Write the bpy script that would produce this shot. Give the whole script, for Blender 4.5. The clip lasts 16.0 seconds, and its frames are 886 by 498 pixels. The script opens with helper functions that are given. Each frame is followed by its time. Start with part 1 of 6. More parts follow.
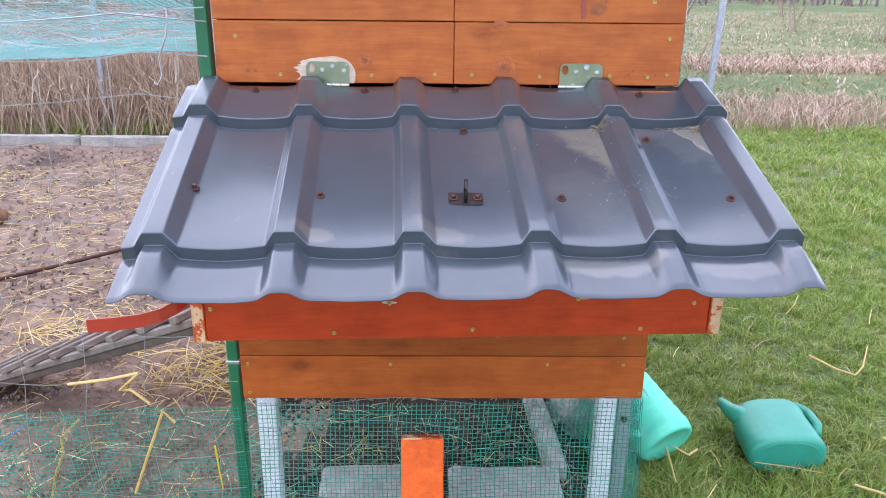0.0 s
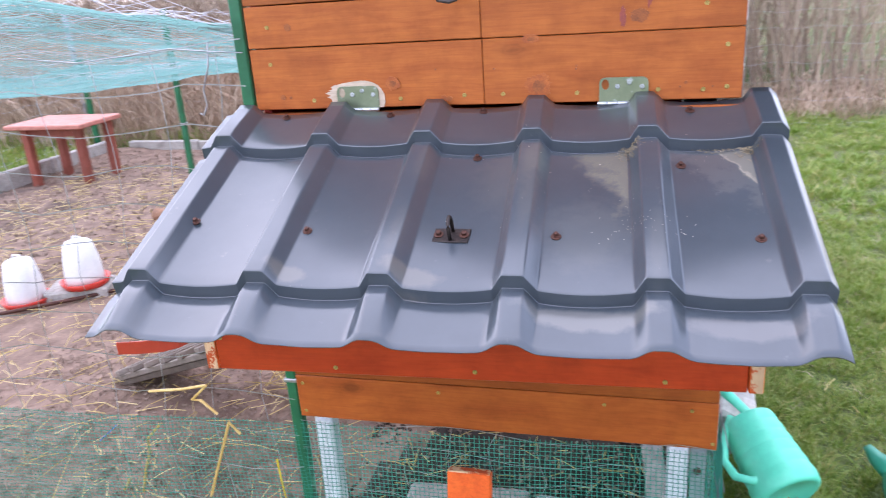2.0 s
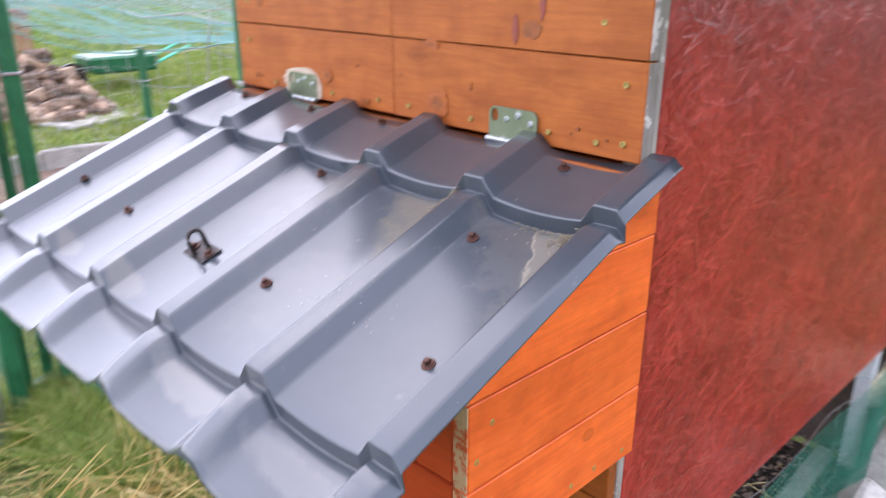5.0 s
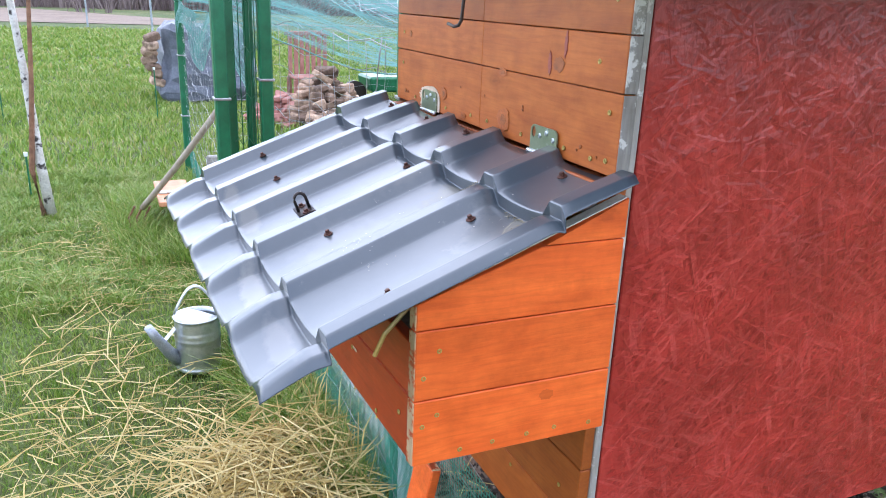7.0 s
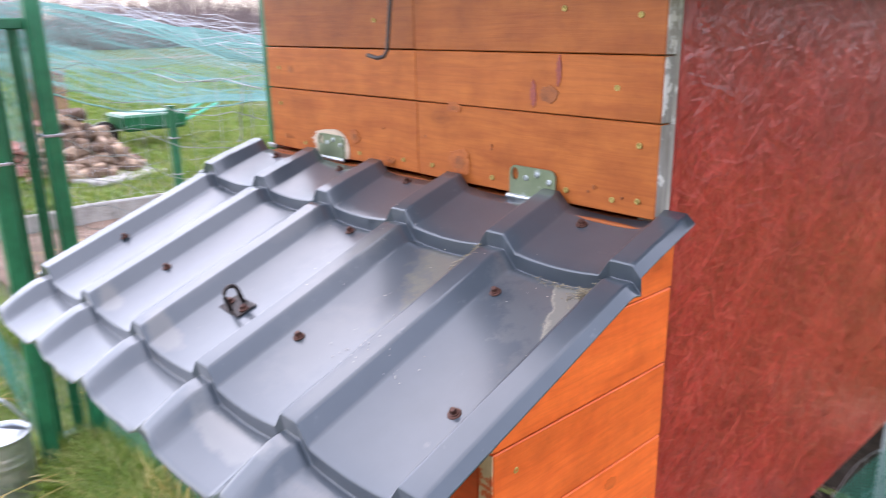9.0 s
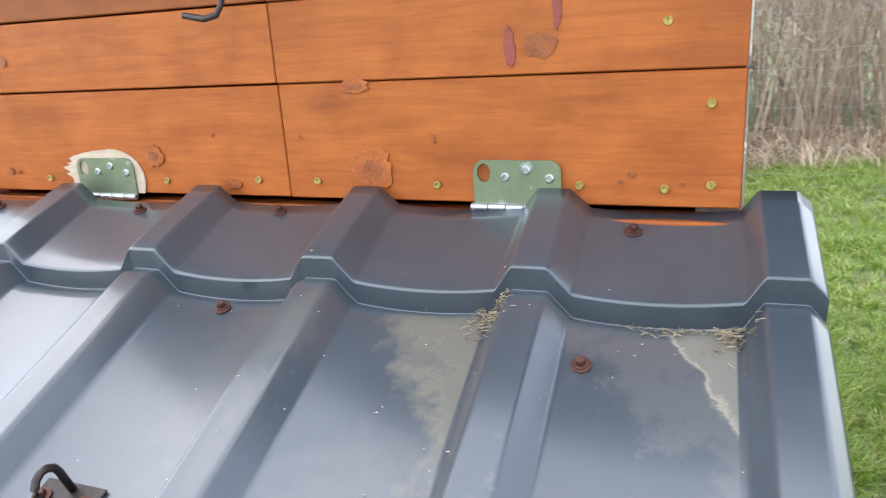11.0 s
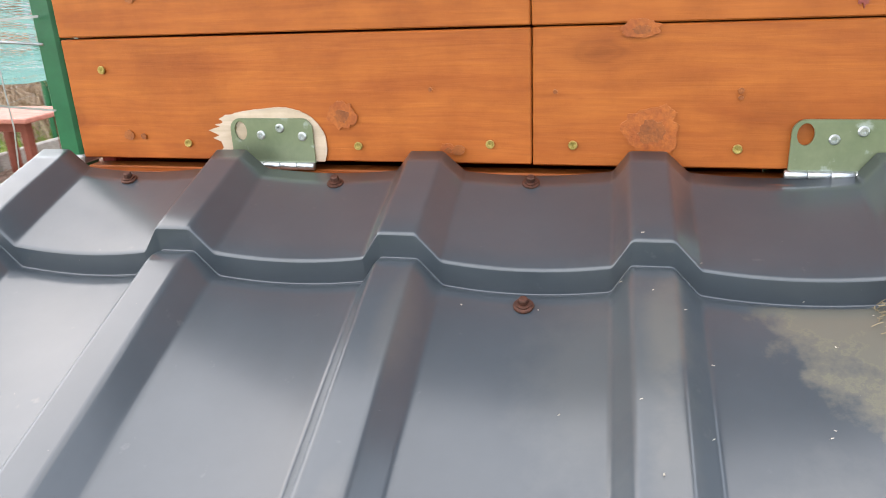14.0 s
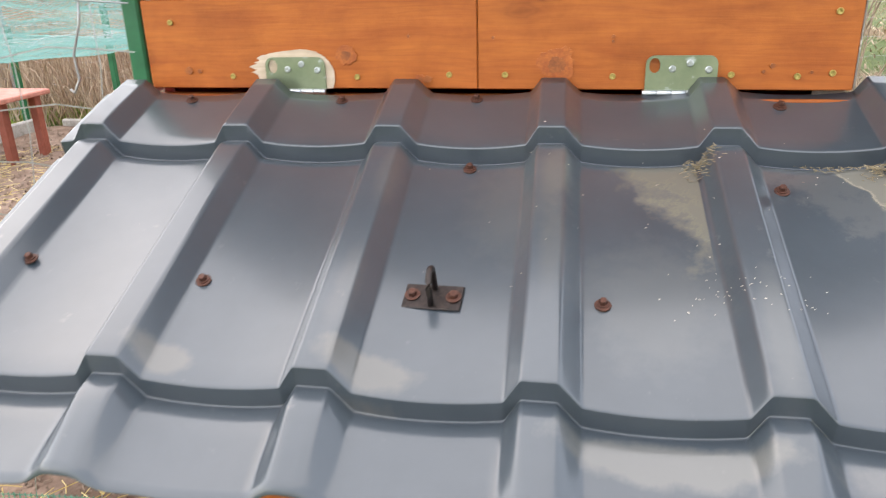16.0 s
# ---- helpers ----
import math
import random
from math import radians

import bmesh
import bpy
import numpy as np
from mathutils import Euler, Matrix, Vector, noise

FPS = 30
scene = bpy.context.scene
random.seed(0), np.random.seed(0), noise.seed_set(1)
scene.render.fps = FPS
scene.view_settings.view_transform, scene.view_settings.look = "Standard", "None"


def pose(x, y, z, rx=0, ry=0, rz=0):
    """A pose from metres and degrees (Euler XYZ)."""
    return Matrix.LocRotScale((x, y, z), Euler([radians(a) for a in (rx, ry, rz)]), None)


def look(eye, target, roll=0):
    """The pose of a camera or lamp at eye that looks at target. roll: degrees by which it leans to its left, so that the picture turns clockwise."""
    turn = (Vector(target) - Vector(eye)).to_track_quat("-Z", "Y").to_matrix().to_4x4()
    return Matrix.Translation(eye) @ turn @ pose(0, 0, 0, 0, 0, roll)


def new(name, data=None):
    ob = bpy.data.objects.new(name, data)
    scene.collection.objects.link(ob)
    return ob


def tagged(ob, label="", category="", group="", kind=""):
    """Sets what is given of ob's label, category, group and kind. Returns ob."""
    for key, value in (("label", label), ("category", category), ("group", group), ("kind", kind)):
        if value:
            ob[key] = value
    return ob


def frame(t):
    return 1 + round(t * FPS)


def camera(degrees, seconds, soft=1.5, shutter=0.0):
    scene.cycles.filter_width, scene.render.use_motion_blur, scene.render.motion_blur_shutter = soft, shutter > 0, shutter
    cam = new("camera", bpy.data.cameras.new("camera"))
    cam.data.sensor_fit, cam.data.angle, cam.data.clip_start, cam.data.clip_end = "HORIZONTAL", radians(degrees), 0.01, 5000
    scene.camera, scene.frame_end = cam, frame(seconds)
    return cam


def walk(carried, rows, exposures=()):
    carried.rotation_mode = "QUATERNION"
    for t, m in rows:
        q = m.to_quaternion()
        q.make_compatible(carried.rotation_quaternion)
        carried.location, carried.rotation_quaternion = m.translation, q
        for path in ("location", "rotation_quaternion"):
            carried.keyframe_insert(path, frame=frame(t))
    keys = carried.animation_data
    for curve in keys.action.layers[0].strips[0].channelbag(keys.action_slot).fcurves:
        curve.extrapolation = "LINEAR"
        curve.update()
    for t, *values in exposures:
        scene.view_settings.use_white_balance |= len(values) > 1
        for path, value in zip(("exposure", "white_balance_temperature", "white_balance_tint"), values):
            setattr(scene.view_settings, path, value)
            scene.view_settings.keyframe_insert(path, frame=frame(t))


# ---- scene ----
cam = camera(60.9, 16.0, soft=1.0, shutter=0.4)
PATH = [
    (0, (0.093, -0.063, 1.503), (0.126, 1.822, 0.836), 0.6),
    (0.5, (0.1, -0.071, 1.511), (0.133, 1.815, 0.847), 0.7),
    (1, (0.152, -0.039, 1.522), (0.174, 1.852, 0.871), 0.5),
    (1.5, (0.314, 0.034, 1.517), (0.205, 1.917, 0.854), -0.4),
    (2, (0.434, 0.077, 1.538), (-0.068, 1.892, 0.866), -4.0),
    (2.5, (0.561, 0.196, 1.526), (-0.07, 1.974, 0.86), -4.4),
    (3, (0.716, 0.281, 1.567), (-0.014, 2.031, 0.931), -4.6),
    (3.5, (0.905, 0.358, 1.552), (-0.05, 1.999, 0.924), -0.7),
    (4, (1.028, 0.45, 1.545), (-0.082, 1.98, 0.891), -2.0),
    (4.5, (1.033, 0.622, 1.543), (-0.187, 2.056, 0.868), -1.2),
    (5, (1.092, 0.716, 1.533), (-0.258, 2.015, 0.832), 0.1),
    (5.2, (1.161, 0.743, 1.525), (-0.323, 1.87, 0.8), 1.5),
    (7.3, (1.523, 0.841, 1.551), (-0.222, 1.597, 0.933), 1.9),
    (7.5, (1.511, 0.829, 1.551), (-0.239, 1.584, 0.946), 1.5),
    (8, (1.469, 0.78, 1.549), (-0.271, 1.588, 0.986), 1.5),
    (8.5, (1.328, 0.737, 1.542), (-0.365, 1.636, 0.973), 1.7),
    (9, (1.121, 0.685, 1.554), (-0.299, 1.971, 0.979), -0.9),
    (9.2, (1.073, 0.679, 1.555), (-0.207, 2.097, 0.965), 0.2),
    (11.3, (0.535, 0.827, 1.479), (-0.006, 2.653, 0.867), -2.9),
    (11.5, (0.508, 0.819, 1.483), (0.077, 2.666, 0.849), -1.9),
    (12, (0.534, 0.842, 1.493), (0.095, 2.688, 0.861), -1.6),
    (12.5, (0.558, 0.878, 1.498), (-0.025, 2.678, 0.85), -2.1),
    (13, (0.53, 0.876, 1.498), (-0.307, 2.568, 0.837), -4.8),
    (13.5, (0.376, 0.862, 1.491), (-0.397, 2.573, 0.8), -4.6),
    (14, (0.232, 0.841, 1.477), (-0.254, 2.653, 0.785), -2.7),
    (14.5, (0.201, 0.796, 1.482), (-0.204, 2.627, 0.787), -1.5),
    (15, (0.257, 0.692, 1.469), (-0.166, 2.528, 0.797), -1.5),
    (15.5, (0.335, 0.583, 1.477), (-0.058, 2.419, 0.79), -3.5),
    (16, (0.302, 0.502, 1.466), (-0.089, 2.33, 0.756), -1.7),
]
EXPOSURE = [(0, 2.13, 6350, 24), (2.5, 2.16, 6500, 26), (5.2, 2.15, 6750, 25), (7.5, 2.06, 6050, 16), (8, 2.05, 6150, 16), (9.2, 2.17, 6750, 23), (11.5, 2.31, 6950, 11), (12.5, 2.29, 7150, 11), (14, 2.27, 7700, 13), (16, 2.19, 7850, 14)]
walk(cam, [(t, look(eye, target, roll)) for t, eye, target, roll in PATH], EXPOSURE)


# ---- sky and sun ----
world = bpy.data.worlds.new("overcast_sky")
scene.world = world
world.use_nodes = True
wn = world.node_tree.nodes
sky = wn.new("ShaderNodeTexSky")
sky.sky_type, sky.sun_disc = "NISHITA", False
sky.sun_elevation, sky.sun_rotation = radians(44), radians(291)
sky.air_density, sky.dust_density, sky.ozone_density = 1.2, 0.5, 1.0
wn["Background"].inputs["Strength"].default_value = 0.15
cloud = wn.new("ShaderNodeMix")
cloud.data_type = "RGBA"
cloud.inputs[0].default_value = 0.7
cloud.inputs[7].default_value = (3.3, 3.75, 4.6, 1)
world.node_tree.links.new(sky.outputs["Color"], cloud.inputs[6])
world.node_tree.links.new(cloud.outputs[2], wn["Background"].inputs["Color"])
sun = new("sun", bpy.data.lights.new("sun", "SUN"))
sun.data.energy, sun.data.angle, sun.data.color = 0.8, radians(150), (1.0, 0.975, 0.94)
sun.matrix_world = look((-9.3, 3.6, 9.6), (0, 0, 0))


# ---- materials ----
def mat_base(name):
    m = bpy.data.materials.new(name)
    m.use_nodes = True
    return m, m.node_tree.nodes, m.node_tree.links, m.node_tree.nodes["Principled BSDF"]


def node(ns, kind, **values):
    n = ns.new(kind)
    for k, v in values.items():
        n.inputs[k].default_value = v
    return n


def ramp(ns, stops):
    n = ns.new("ShaderNodeValToRGB")
    e = n.color_ramp.elements
    while len(e) < len(stops):
        e.new(0.5)
    for el, (p, c) in zip(e, stops):
        el.position = p
        el.color = (*c, 1) if len(c) == 3 else c
    return n


def coords(ns, ls, scale=(1, 1, 1), shift=True):
    """Object coordinates, moved by a random amount for each object, and stretched."""
    tc = ns.new("ShaderNodeTexCoord")
    mp = ns.new("ShaderNodeMapping")
    mp.inputs["Scale"].default_value = scale
    ls.new(tc.outputs["Object"], mp.inputs["Vector"])
    if shift:
        info = ns.new("ShaderNodeObjectInfo")
        mul = ns.new("ShaderNodeMath")
        mul.operation = "MULTIPLY"
        mul.inputs[1].default_value = 7.0
        ls.new(info.outputs["Random"], mul.inputs[0])
        comb = ns.new("ShaderNodeCombineXYZ")
        for k in "XYZ":
            ls.new(mul.outputs[0], comb.inputs[k])
        ls.new(comb.outputs[0], mp.inputs["Location"])
    return mp.outputs["Vector"]


def mix(ns, ls, fac, a, b, mode="MIX"):
    n = ns.new("ShaderNodeMix")
    n.data_type, n.blend_type = "RGBA", mode
    for sock, v in ((n.inputs[0], fac), (n.inputs[6], a), (n.inputs[7], b)):
        if isinstance(v, (int, float)):
            sock.default_value = v
        elif isinstance(v, tuple):
            sock.default_value = (*v, 1)
        else:
            ls.new(v, sock)
    return n.outputs[2]


def bump(ns, ls, bsdf, height, strength=0.3, distance=0.002):
    b = node(ns, "ShaderNodeBump", Strength=strength, Distance=distance)
    ls.new(height, b.inputs["Height"])
    ls.new(b.outputs["Normal"], bsdf.inputs["Normal"])


def wood(name, dark, light, axis="x", rough=0.5, worn=None, grain=0.3, coat=0.0):
    m, ns, ls, p = mat_base(name)
    along = {"x": (8, 170, 170), "y": (170, 8, 170), "z": (170, 170, 8)}[axis]
    slow = {"x": (3.2, 14, 14), "y": (14, 3.2, 14), "z": (14, 14, 3.2)}[axis]
    v1, v2 = coords(ns, ls, along), coords(ns, ls, slow)
    n1 = node(ns, "ShaderNodeTexNoise", Scale=1.0, Detail=6.0, Roughness=0.65, Distortion=0.6)
    n2 = node(ns, "ShaderNodeTexNoise", Scale=1.6, Detail=4.0, Roughness=0.55, Distortion=1.2)
    w = node(ns, "ShaderNodeTexWave", Scale=1.7, Distortion=16.0, Detail=3.0)
    w.bands_direction = "Z" if axis != "z" else "X"
    ls.new(v1, n1.inputs["Vector"]), ls.new(v2, n2.inputs["Vector"]), ls.new(v2, w.inputs["Vector"])
    r1 = ramp(ns, [(0.22, (0, 0, 0)), (0.6, (1, 1, 1))])
    ls.new(n1.outputs["Fac"], r1.inputs["Fac"])
    r0 = ramp(ns, [(0.26, (0, 0, 0)), (0.74, (1, 1, 1))])
    ls.new(n2.outputs["Fac"], r0.inputs["Fac"])
    c = mix(ns, ls, r0.outputs["Color"], dark, light)
    c = mix(ns, ls, grain, c, mix(ns, ls, r1.outputs["Color"], tuple(a * 0.72 for a in dark), light))
    rw = ramp(ns, [(0.6, (0, 0, 0)), (0.97, (1, 1, 1))])
    ls.new(w.outputs["Fac"], rw.inputs["Fac"])
    scl = ns.new("ShaderNodeMath")
    scl.operation = "MULTIPLY"
    scl.inputs[1].default_value = 0.12
    ls.new(rw.outputs["Color"], scl.inputs[0])
    c = mix(ns, ls, scl.outputs[0], c, tuple(a * 0.62 for a in dark))
    vk = {"x": (3.2, 7, 7), "y": (7, 3.2, 7), "z": (7, 7, 3.2)}[axis]
    vo = node(ns, "ShaderNodeTexVoronoi", Scale=1.0)
    nk = node(ns, "ShaderNodeTexNoise", Scale=9.0, Detail=3.0)
    wob = mix(ns, ls, 0.06, coords(ns, ls, vk), nk.outputs["Color"])
    ls.new(wob, vo.inputs["Vector"])
    rk = ramp(ns, [(0.05, (1, 1, 1)), (0.075, (0.45, 0.45, 0.45)), (0.085, (0.6, 0.6, 0.6)), (0.1, (0.22, 0.22, 0.22)), (0.16, (0, 0, 0))])
    ls.new(vo.outputs["Distance"], rk.inputs["Fac"])
    km = ns.new("ShaderNodeMath")
    km.operation = "MULTIPLY"
    km.inputs[1].default_value = 0.6
    ls.new(rk.outputs["Color"], km.inputs[0])
    c = mix(ns, ls, km.outputs[0], c, tuple(a * 0.4 for a in dark))
    nb = node(ns, "ShaderNodeTexNoise", Scale=14.0, Detail=5.0, Roughness=0.65)
    ls.new(coords(ns, ls), nb.inputs["Vector"])
    rbl = ramp(ns, [(0.28, (0.8, 0.77, 0.73)), (0.5, (1, 1, 1)), (0.72, (1.13, 1.18, 1.25))])
    ls.new(nb.outputs["Fac"], rbl.inputs["Fac"])
    c = mix(ns, ls, 1.0, c, rbl.outputs["Color"], "MULTIPLY")
    info = ns.new("ShaderNodeObjectInfo")
    hs = node(ns, "ShaderNodeHueSaturation")
    rr = node(ns, "ShaderNodeMapRange")
    rr.inputs[3].default_value, rr.inputs[4].default_value = 0.82, 1.16
    ls.new(info.outputs["Random"], rr.inputs[0]), ls.new(rr.outputs[0], hs.inputs["Value"])
    ls.new(c, hs.inputs["Color"])
    c = hs.outputs["Color"]
    if worn:
        n3 = node(ns, "ShaderNodeTexNoise", Scale=26.0, Detail=5.0, Roughness=0.7)
        ls.new(coords(ns, ls), n3.inputs["Vector"])
        r3 = ramp(ns, [(worn[1], (0, 0, 0)), (worn[1] + 0.05, (1, 1, 1))])
        ls.new(n3.outputs["Fac"], r3.inputs["Fac"])
        c = mix(ns, ls, r3.outputs["Color"], c, worn[0])
    ls.new(c, p.inputs["Base Color"])
    p.inputs["Roughness"].default_value = rough
    p.inputs["Specular IOR Level"].default_value = 0.32
    p.inputs["Coat Weight"].default_value = coat
    p.inputs["Coat Roughness"].default_value = 0.25
    bump(ns, ls, p, n1.outputs["Fac"], 0.25, 0.0014)
    return m


def plain(name, a, b, rough=0.5, scale=20.0, metal=0.0, bumps=0.15, spots=None, shift=True, vary=False):
    """Two tones by noise, a second tone by finer noise, and relief."""
    m, ns, ls, p = mat_base(name)
    v = coords(ns, ls, shift=shift)
    n1 = node(ns, "ShaderNodeTexNoise", Scale=scale, Detail=6.0, Roughness=0.62)
    n2 = node(ns, "ShaderNodeTexNoise", Scale=scale * 7, Detail=3.0, Roughness=0.6)
    ls.new(v, n1.inputs["Vector"]), ls.new(v, n2.inputs["Vector"])
    r = ramp(ns, [(0.32, a), (0.68, b)])
    ls.new(n1.outputs["Fac"], r.inputs["Fac"])
    lo, hi = (0.96, 1.04) if bumps <= 0.05 else (0.8, 1.15)
    r2 = ramp(ns, [(0.3, (lo, lo, lo)), (0.7, (hi, hi, hi))])
    ls.new(n2.outputs["Fac"], r2.inputs["Fac"])
    c = mix(ns, ls, 1.0, r.outputs["Color"], r2.outputs["Color"], "MULTIPLY")
    if spots:
        n3 = node(ns, "ShaderNodeTexNoise", Scale=spots[1], Detail=4.0)
        ls.new(v, n3.inputs["Vector"])
        r3 = ramp(ns, [(spots[2], (0, 0, 0)), (spots[2] + 0.08, (1, 1, 1))])
        ls.new(n3.outputs["Fac"], r3.inputs["Fac"])
        c = mix(ns, ls, r3.outputs["Color"], c, spots[0])
    if vary:
        info = ns.new("ShaderNodeObjectInfo")
        rv = ramp(ns, [(0.0, (0.35, 0.3, 0.27)), (0.5, (0.9, 0.85, 0.8)), (1.0, (1.7, 1.65, 1.6))])
        ls.new(info.outputs["Random"], rv.inputs["Fac"])
        c = mix(ns, ls, 1.0, c, rv.outputs["Color"], "MULTIPLY")
    ls.new(c, p.inputs["Base Color"])
    p.inputs["Roughness"].default_value, p.inputs["Metallic"].default_value = rough, metal
    if bumps:
        bump(ns, ls, p, n2.outputs["Fac"], bumps, 0.004)
    return m


def blades(name, stops, rough=0.55, thin=0.0, patch=1.1):
    """Colour that varies from blade to blade and over the ground."""
    m, ns, ls, p = mat_base(name)
    g = ns.new("ShaderNodeNewGeometry")
    n = node(ns, "ShaderNodeTexNoise", Scale=patch, Detail=5.0, Roughness=0.6)
    ls.new(coords(ns, ls, shift=False), n.inputs["Vector"])
    add = ns.new("ShaderNodeMath")
    add.operation = "MULTIPLY_ADD"
    add.inputs[1].default_value, add.inputs[2].default_value = 0.6, -0.05
    ls.new(g.outputs["Random Per Island"], add.inputs[0])
    add2 = ns.new("ShaderNodeMath")
    add2.operation = "MULTIPLY_ADD"
    add2.inputs[1].default_value = 0.5
    ls.new(n.outputs["Fac"], add2.inputs[0]), ls.new(add.outputs[0], add2.inputs[2])
    r = ramp(ns, stops)
    ls.new(add2.outputs[0], r.inputs["Fac"])
    ls.new(r.outputs["Color"], p.inputs["Base Color"])
    p.inputs["Roughness"].default_value = rough
    if thin:
        tr = ns.new("ShaderNodeBsdfTranslucent")
        ls.new(r.outputs["Color"], tr.inputs["Color"])
        both = ns.new("ShaderNodeMixShader")
        both.inputs[0].default_value = thin
        ls.new(p.outputs[0], both.inputs[1]), ls.new(tr.outputs[0], both.inputs[2])
        ls.new(both.outputs[0], ns["Material Output"].inputs["Surface"])
    return m


def sheet_paint():
    """Grey coated steel with dried water marks, a silt film in two valleys and chalky scuffs."""
    m, ns, ls, p = mat_base("coated_sheet")
    v = coords(ns, ls, shift=False)
    n1 = node(ns, "ShaderNodeTexNoise", Scale=9.0, Detail=6.0, Roughness=0.6)
    n2 = node(ns, "ShaderNodeTexNoise", Scale=38.0, Detail=5.0, Roughness=0.65)
    n4 = node(ns, "ShaderNodeTexNoise", Scale=230.0, Detail=2.0)
    for n in (n1, n2, n4):
        ls.new(v, n.inputs["Vector"])
    base = ramp(ns, [(0.3, (0.037, 0.049, 0.060)), (0.7, (0.050, 0.063, 0.075))])
    ls.new(n1.outputs["Fac"], base.inputs["Fac"])
    c = base.outputs["Color"]

    def patch(x, y, rx, ry, lo, hi, gain):
        mp = ns.new("ShaderNodeMapping")
        mp.inputs["Location"].default_value = (-x / rx, -y / ry, 0)
        mp.inputs["Scale"].default_value = (1 / rx, 1 / ry, 0)
        ls.new(v, mp.inputs["Vector"])
        ln = ns.new("ShaderNodeVectorMath")
        ln.operation = "LENGTH"
        ls.new(mp.outputs[0], ln.inputs[0])
        wob = ns.new("ShaderNodeMath")
        wob.operation = "MULTIPLY_ADD"
        wob.inputs[1].default_value = gain
        ls.new(n2.outputs["Fac"] if gain < 1.2 else n1.outputs["Fac"], wob.inputs[0]), ls.new(ln.outputs["Value"], wob.inputs[2])
        r = ramp(ns, [(lo, (1, 1, 1)), (hi, (0, 0, 0))])
        half = ns.new("ShaderNodeMath")
        half.operation = "MULTIPLY"
        half.inputs[1].default_value = 0.5
        ls.new(wob.outputs[0], half.inputs[0]), ls.new(half.outputs[0], r.inputs["Fac"])
        return r.outputs["Color"]

    silt = (0.17, 0.155, 0.11)
    sx = ns.new("ShaderNodeSeparateXYZ")
    ls.new(v, sx.inputs[0])
    lin = ns.new("ShaderNodeMath")
    lin.operation = "MULTIPLY_ADD"
    lin.inputs[1].default_value = -0.036
    ls.new(sx.outputs[0], lin.inputs[0]), ls.new(sx.outputs[1], lin.inputs[2])
    lt = ns.new("ShaderNodeMath")
    lt.operation = "LESS_THAN"
    lt.inputs[1].default_value = 1.3715
    ls.new(lin.outputs[0], lt.inputs[0])
    below_step = lt.outputs[0]

    def calc(op, a, b=0.0, c3=None):
        m_ = ns.new("ShaderNodeMath")
        m_.operation = op
        for sock, val in zip(m_.inputs, (a, b) if c3 is None else (a, b, c3)):
            if isinstance(val, (int, float)):
                sock.default_value = val
            else:
                ls.new(val, sock)
        return m_.outputs[0]

    def corner(x0, dx, y0, dy, xmax, amp, soft, src):
        """A film that fills the upper right corner of a valley, with an uneven sloping front."""
        d = calc("ADD", calc("DIVIDE", calc("SUBTRACT", sx.outputs[0], x0), dx), calc("DIVIDE", calc("SUBTRACT", sx.outputs[1], y0), dy))
        d = calc("MULTIPLY_ADD", src, amp, calc("SUBTRACT", d, amp * 0.5))
        r = ramp(ns, [(0.5 - soft, (0, 0, 0)), (0.5, (1, 1, 1))])
        ls.new(calc("ADD", d, 0.5), r.inputs["Fac"])
        rim = ramp(ns, [(0.49, (0, 0, 0)), (0.51, (1, 1, 1)), (0.6, (0, 0, 0))])
        ls.new(calc("ADD", d, 0.5), rim.inputs["Fac"])
        inside = calc("MULTIPLY", calc("LESS_THAN", calc("MULTIPLY_ADD", sx.outputs[1], 0.047, sx.outputs[0]), xmax), below_step)
        inside = calc("MULTIPLY", inside, calc("GREATER_THAN", sx.outputs[1], 1.2))
        return calc("MULTIPLY", r.outputs["Color"], inside), calc("MULTIPLY", rim.outputs["Color"], inside)

    n5 = node(ns, "ShaderNodeTexNoise", Scale=24.0, Detail=7.0, Roughness=0.7)
    ls.new(v, n5.inputs["Vector"])
    f1, e1 = corner(0.345, 0.07, 1.385, 0.12, 0.476, 2.6, 0.7, n5.outputs["Fac"])
    f2, e2 = corner(0.555, 0.05, 1.387, 0.080, 0.672, 0.9, 0.06, n5.outputs["Fac"])
    f3, e3 = corner(0.49, 0.11, 1.387, 0.10, 0.672, 3.6, 0.9, n5.outputs["Fac"])
    c = mix(ns, ls, calc("MULTIPLY", f3, 0.16), c, (0.24, 0.225, 0.2))
    c = mix(ns, ls, calc("MULTIPLY", f1, 0.55), c, silt)
    c = mix(ns, ls, calc("MULTIPLY", e1, 0.1), c, (0.29, 0.27, 0.12))
    c = mix(ns, ls, calc("MULTIPLY", f2, 0.55), c, (0.2, 0.185, 0.14))
    c = mix(ns, ls, calc("MULTIPLY", e2, 0.4), c, (0.42, 0.37, 0.27))
    masks = [calc("MULTIPLY", f1, 0.6), calc("MULTIPLY", f2, 0.8)]
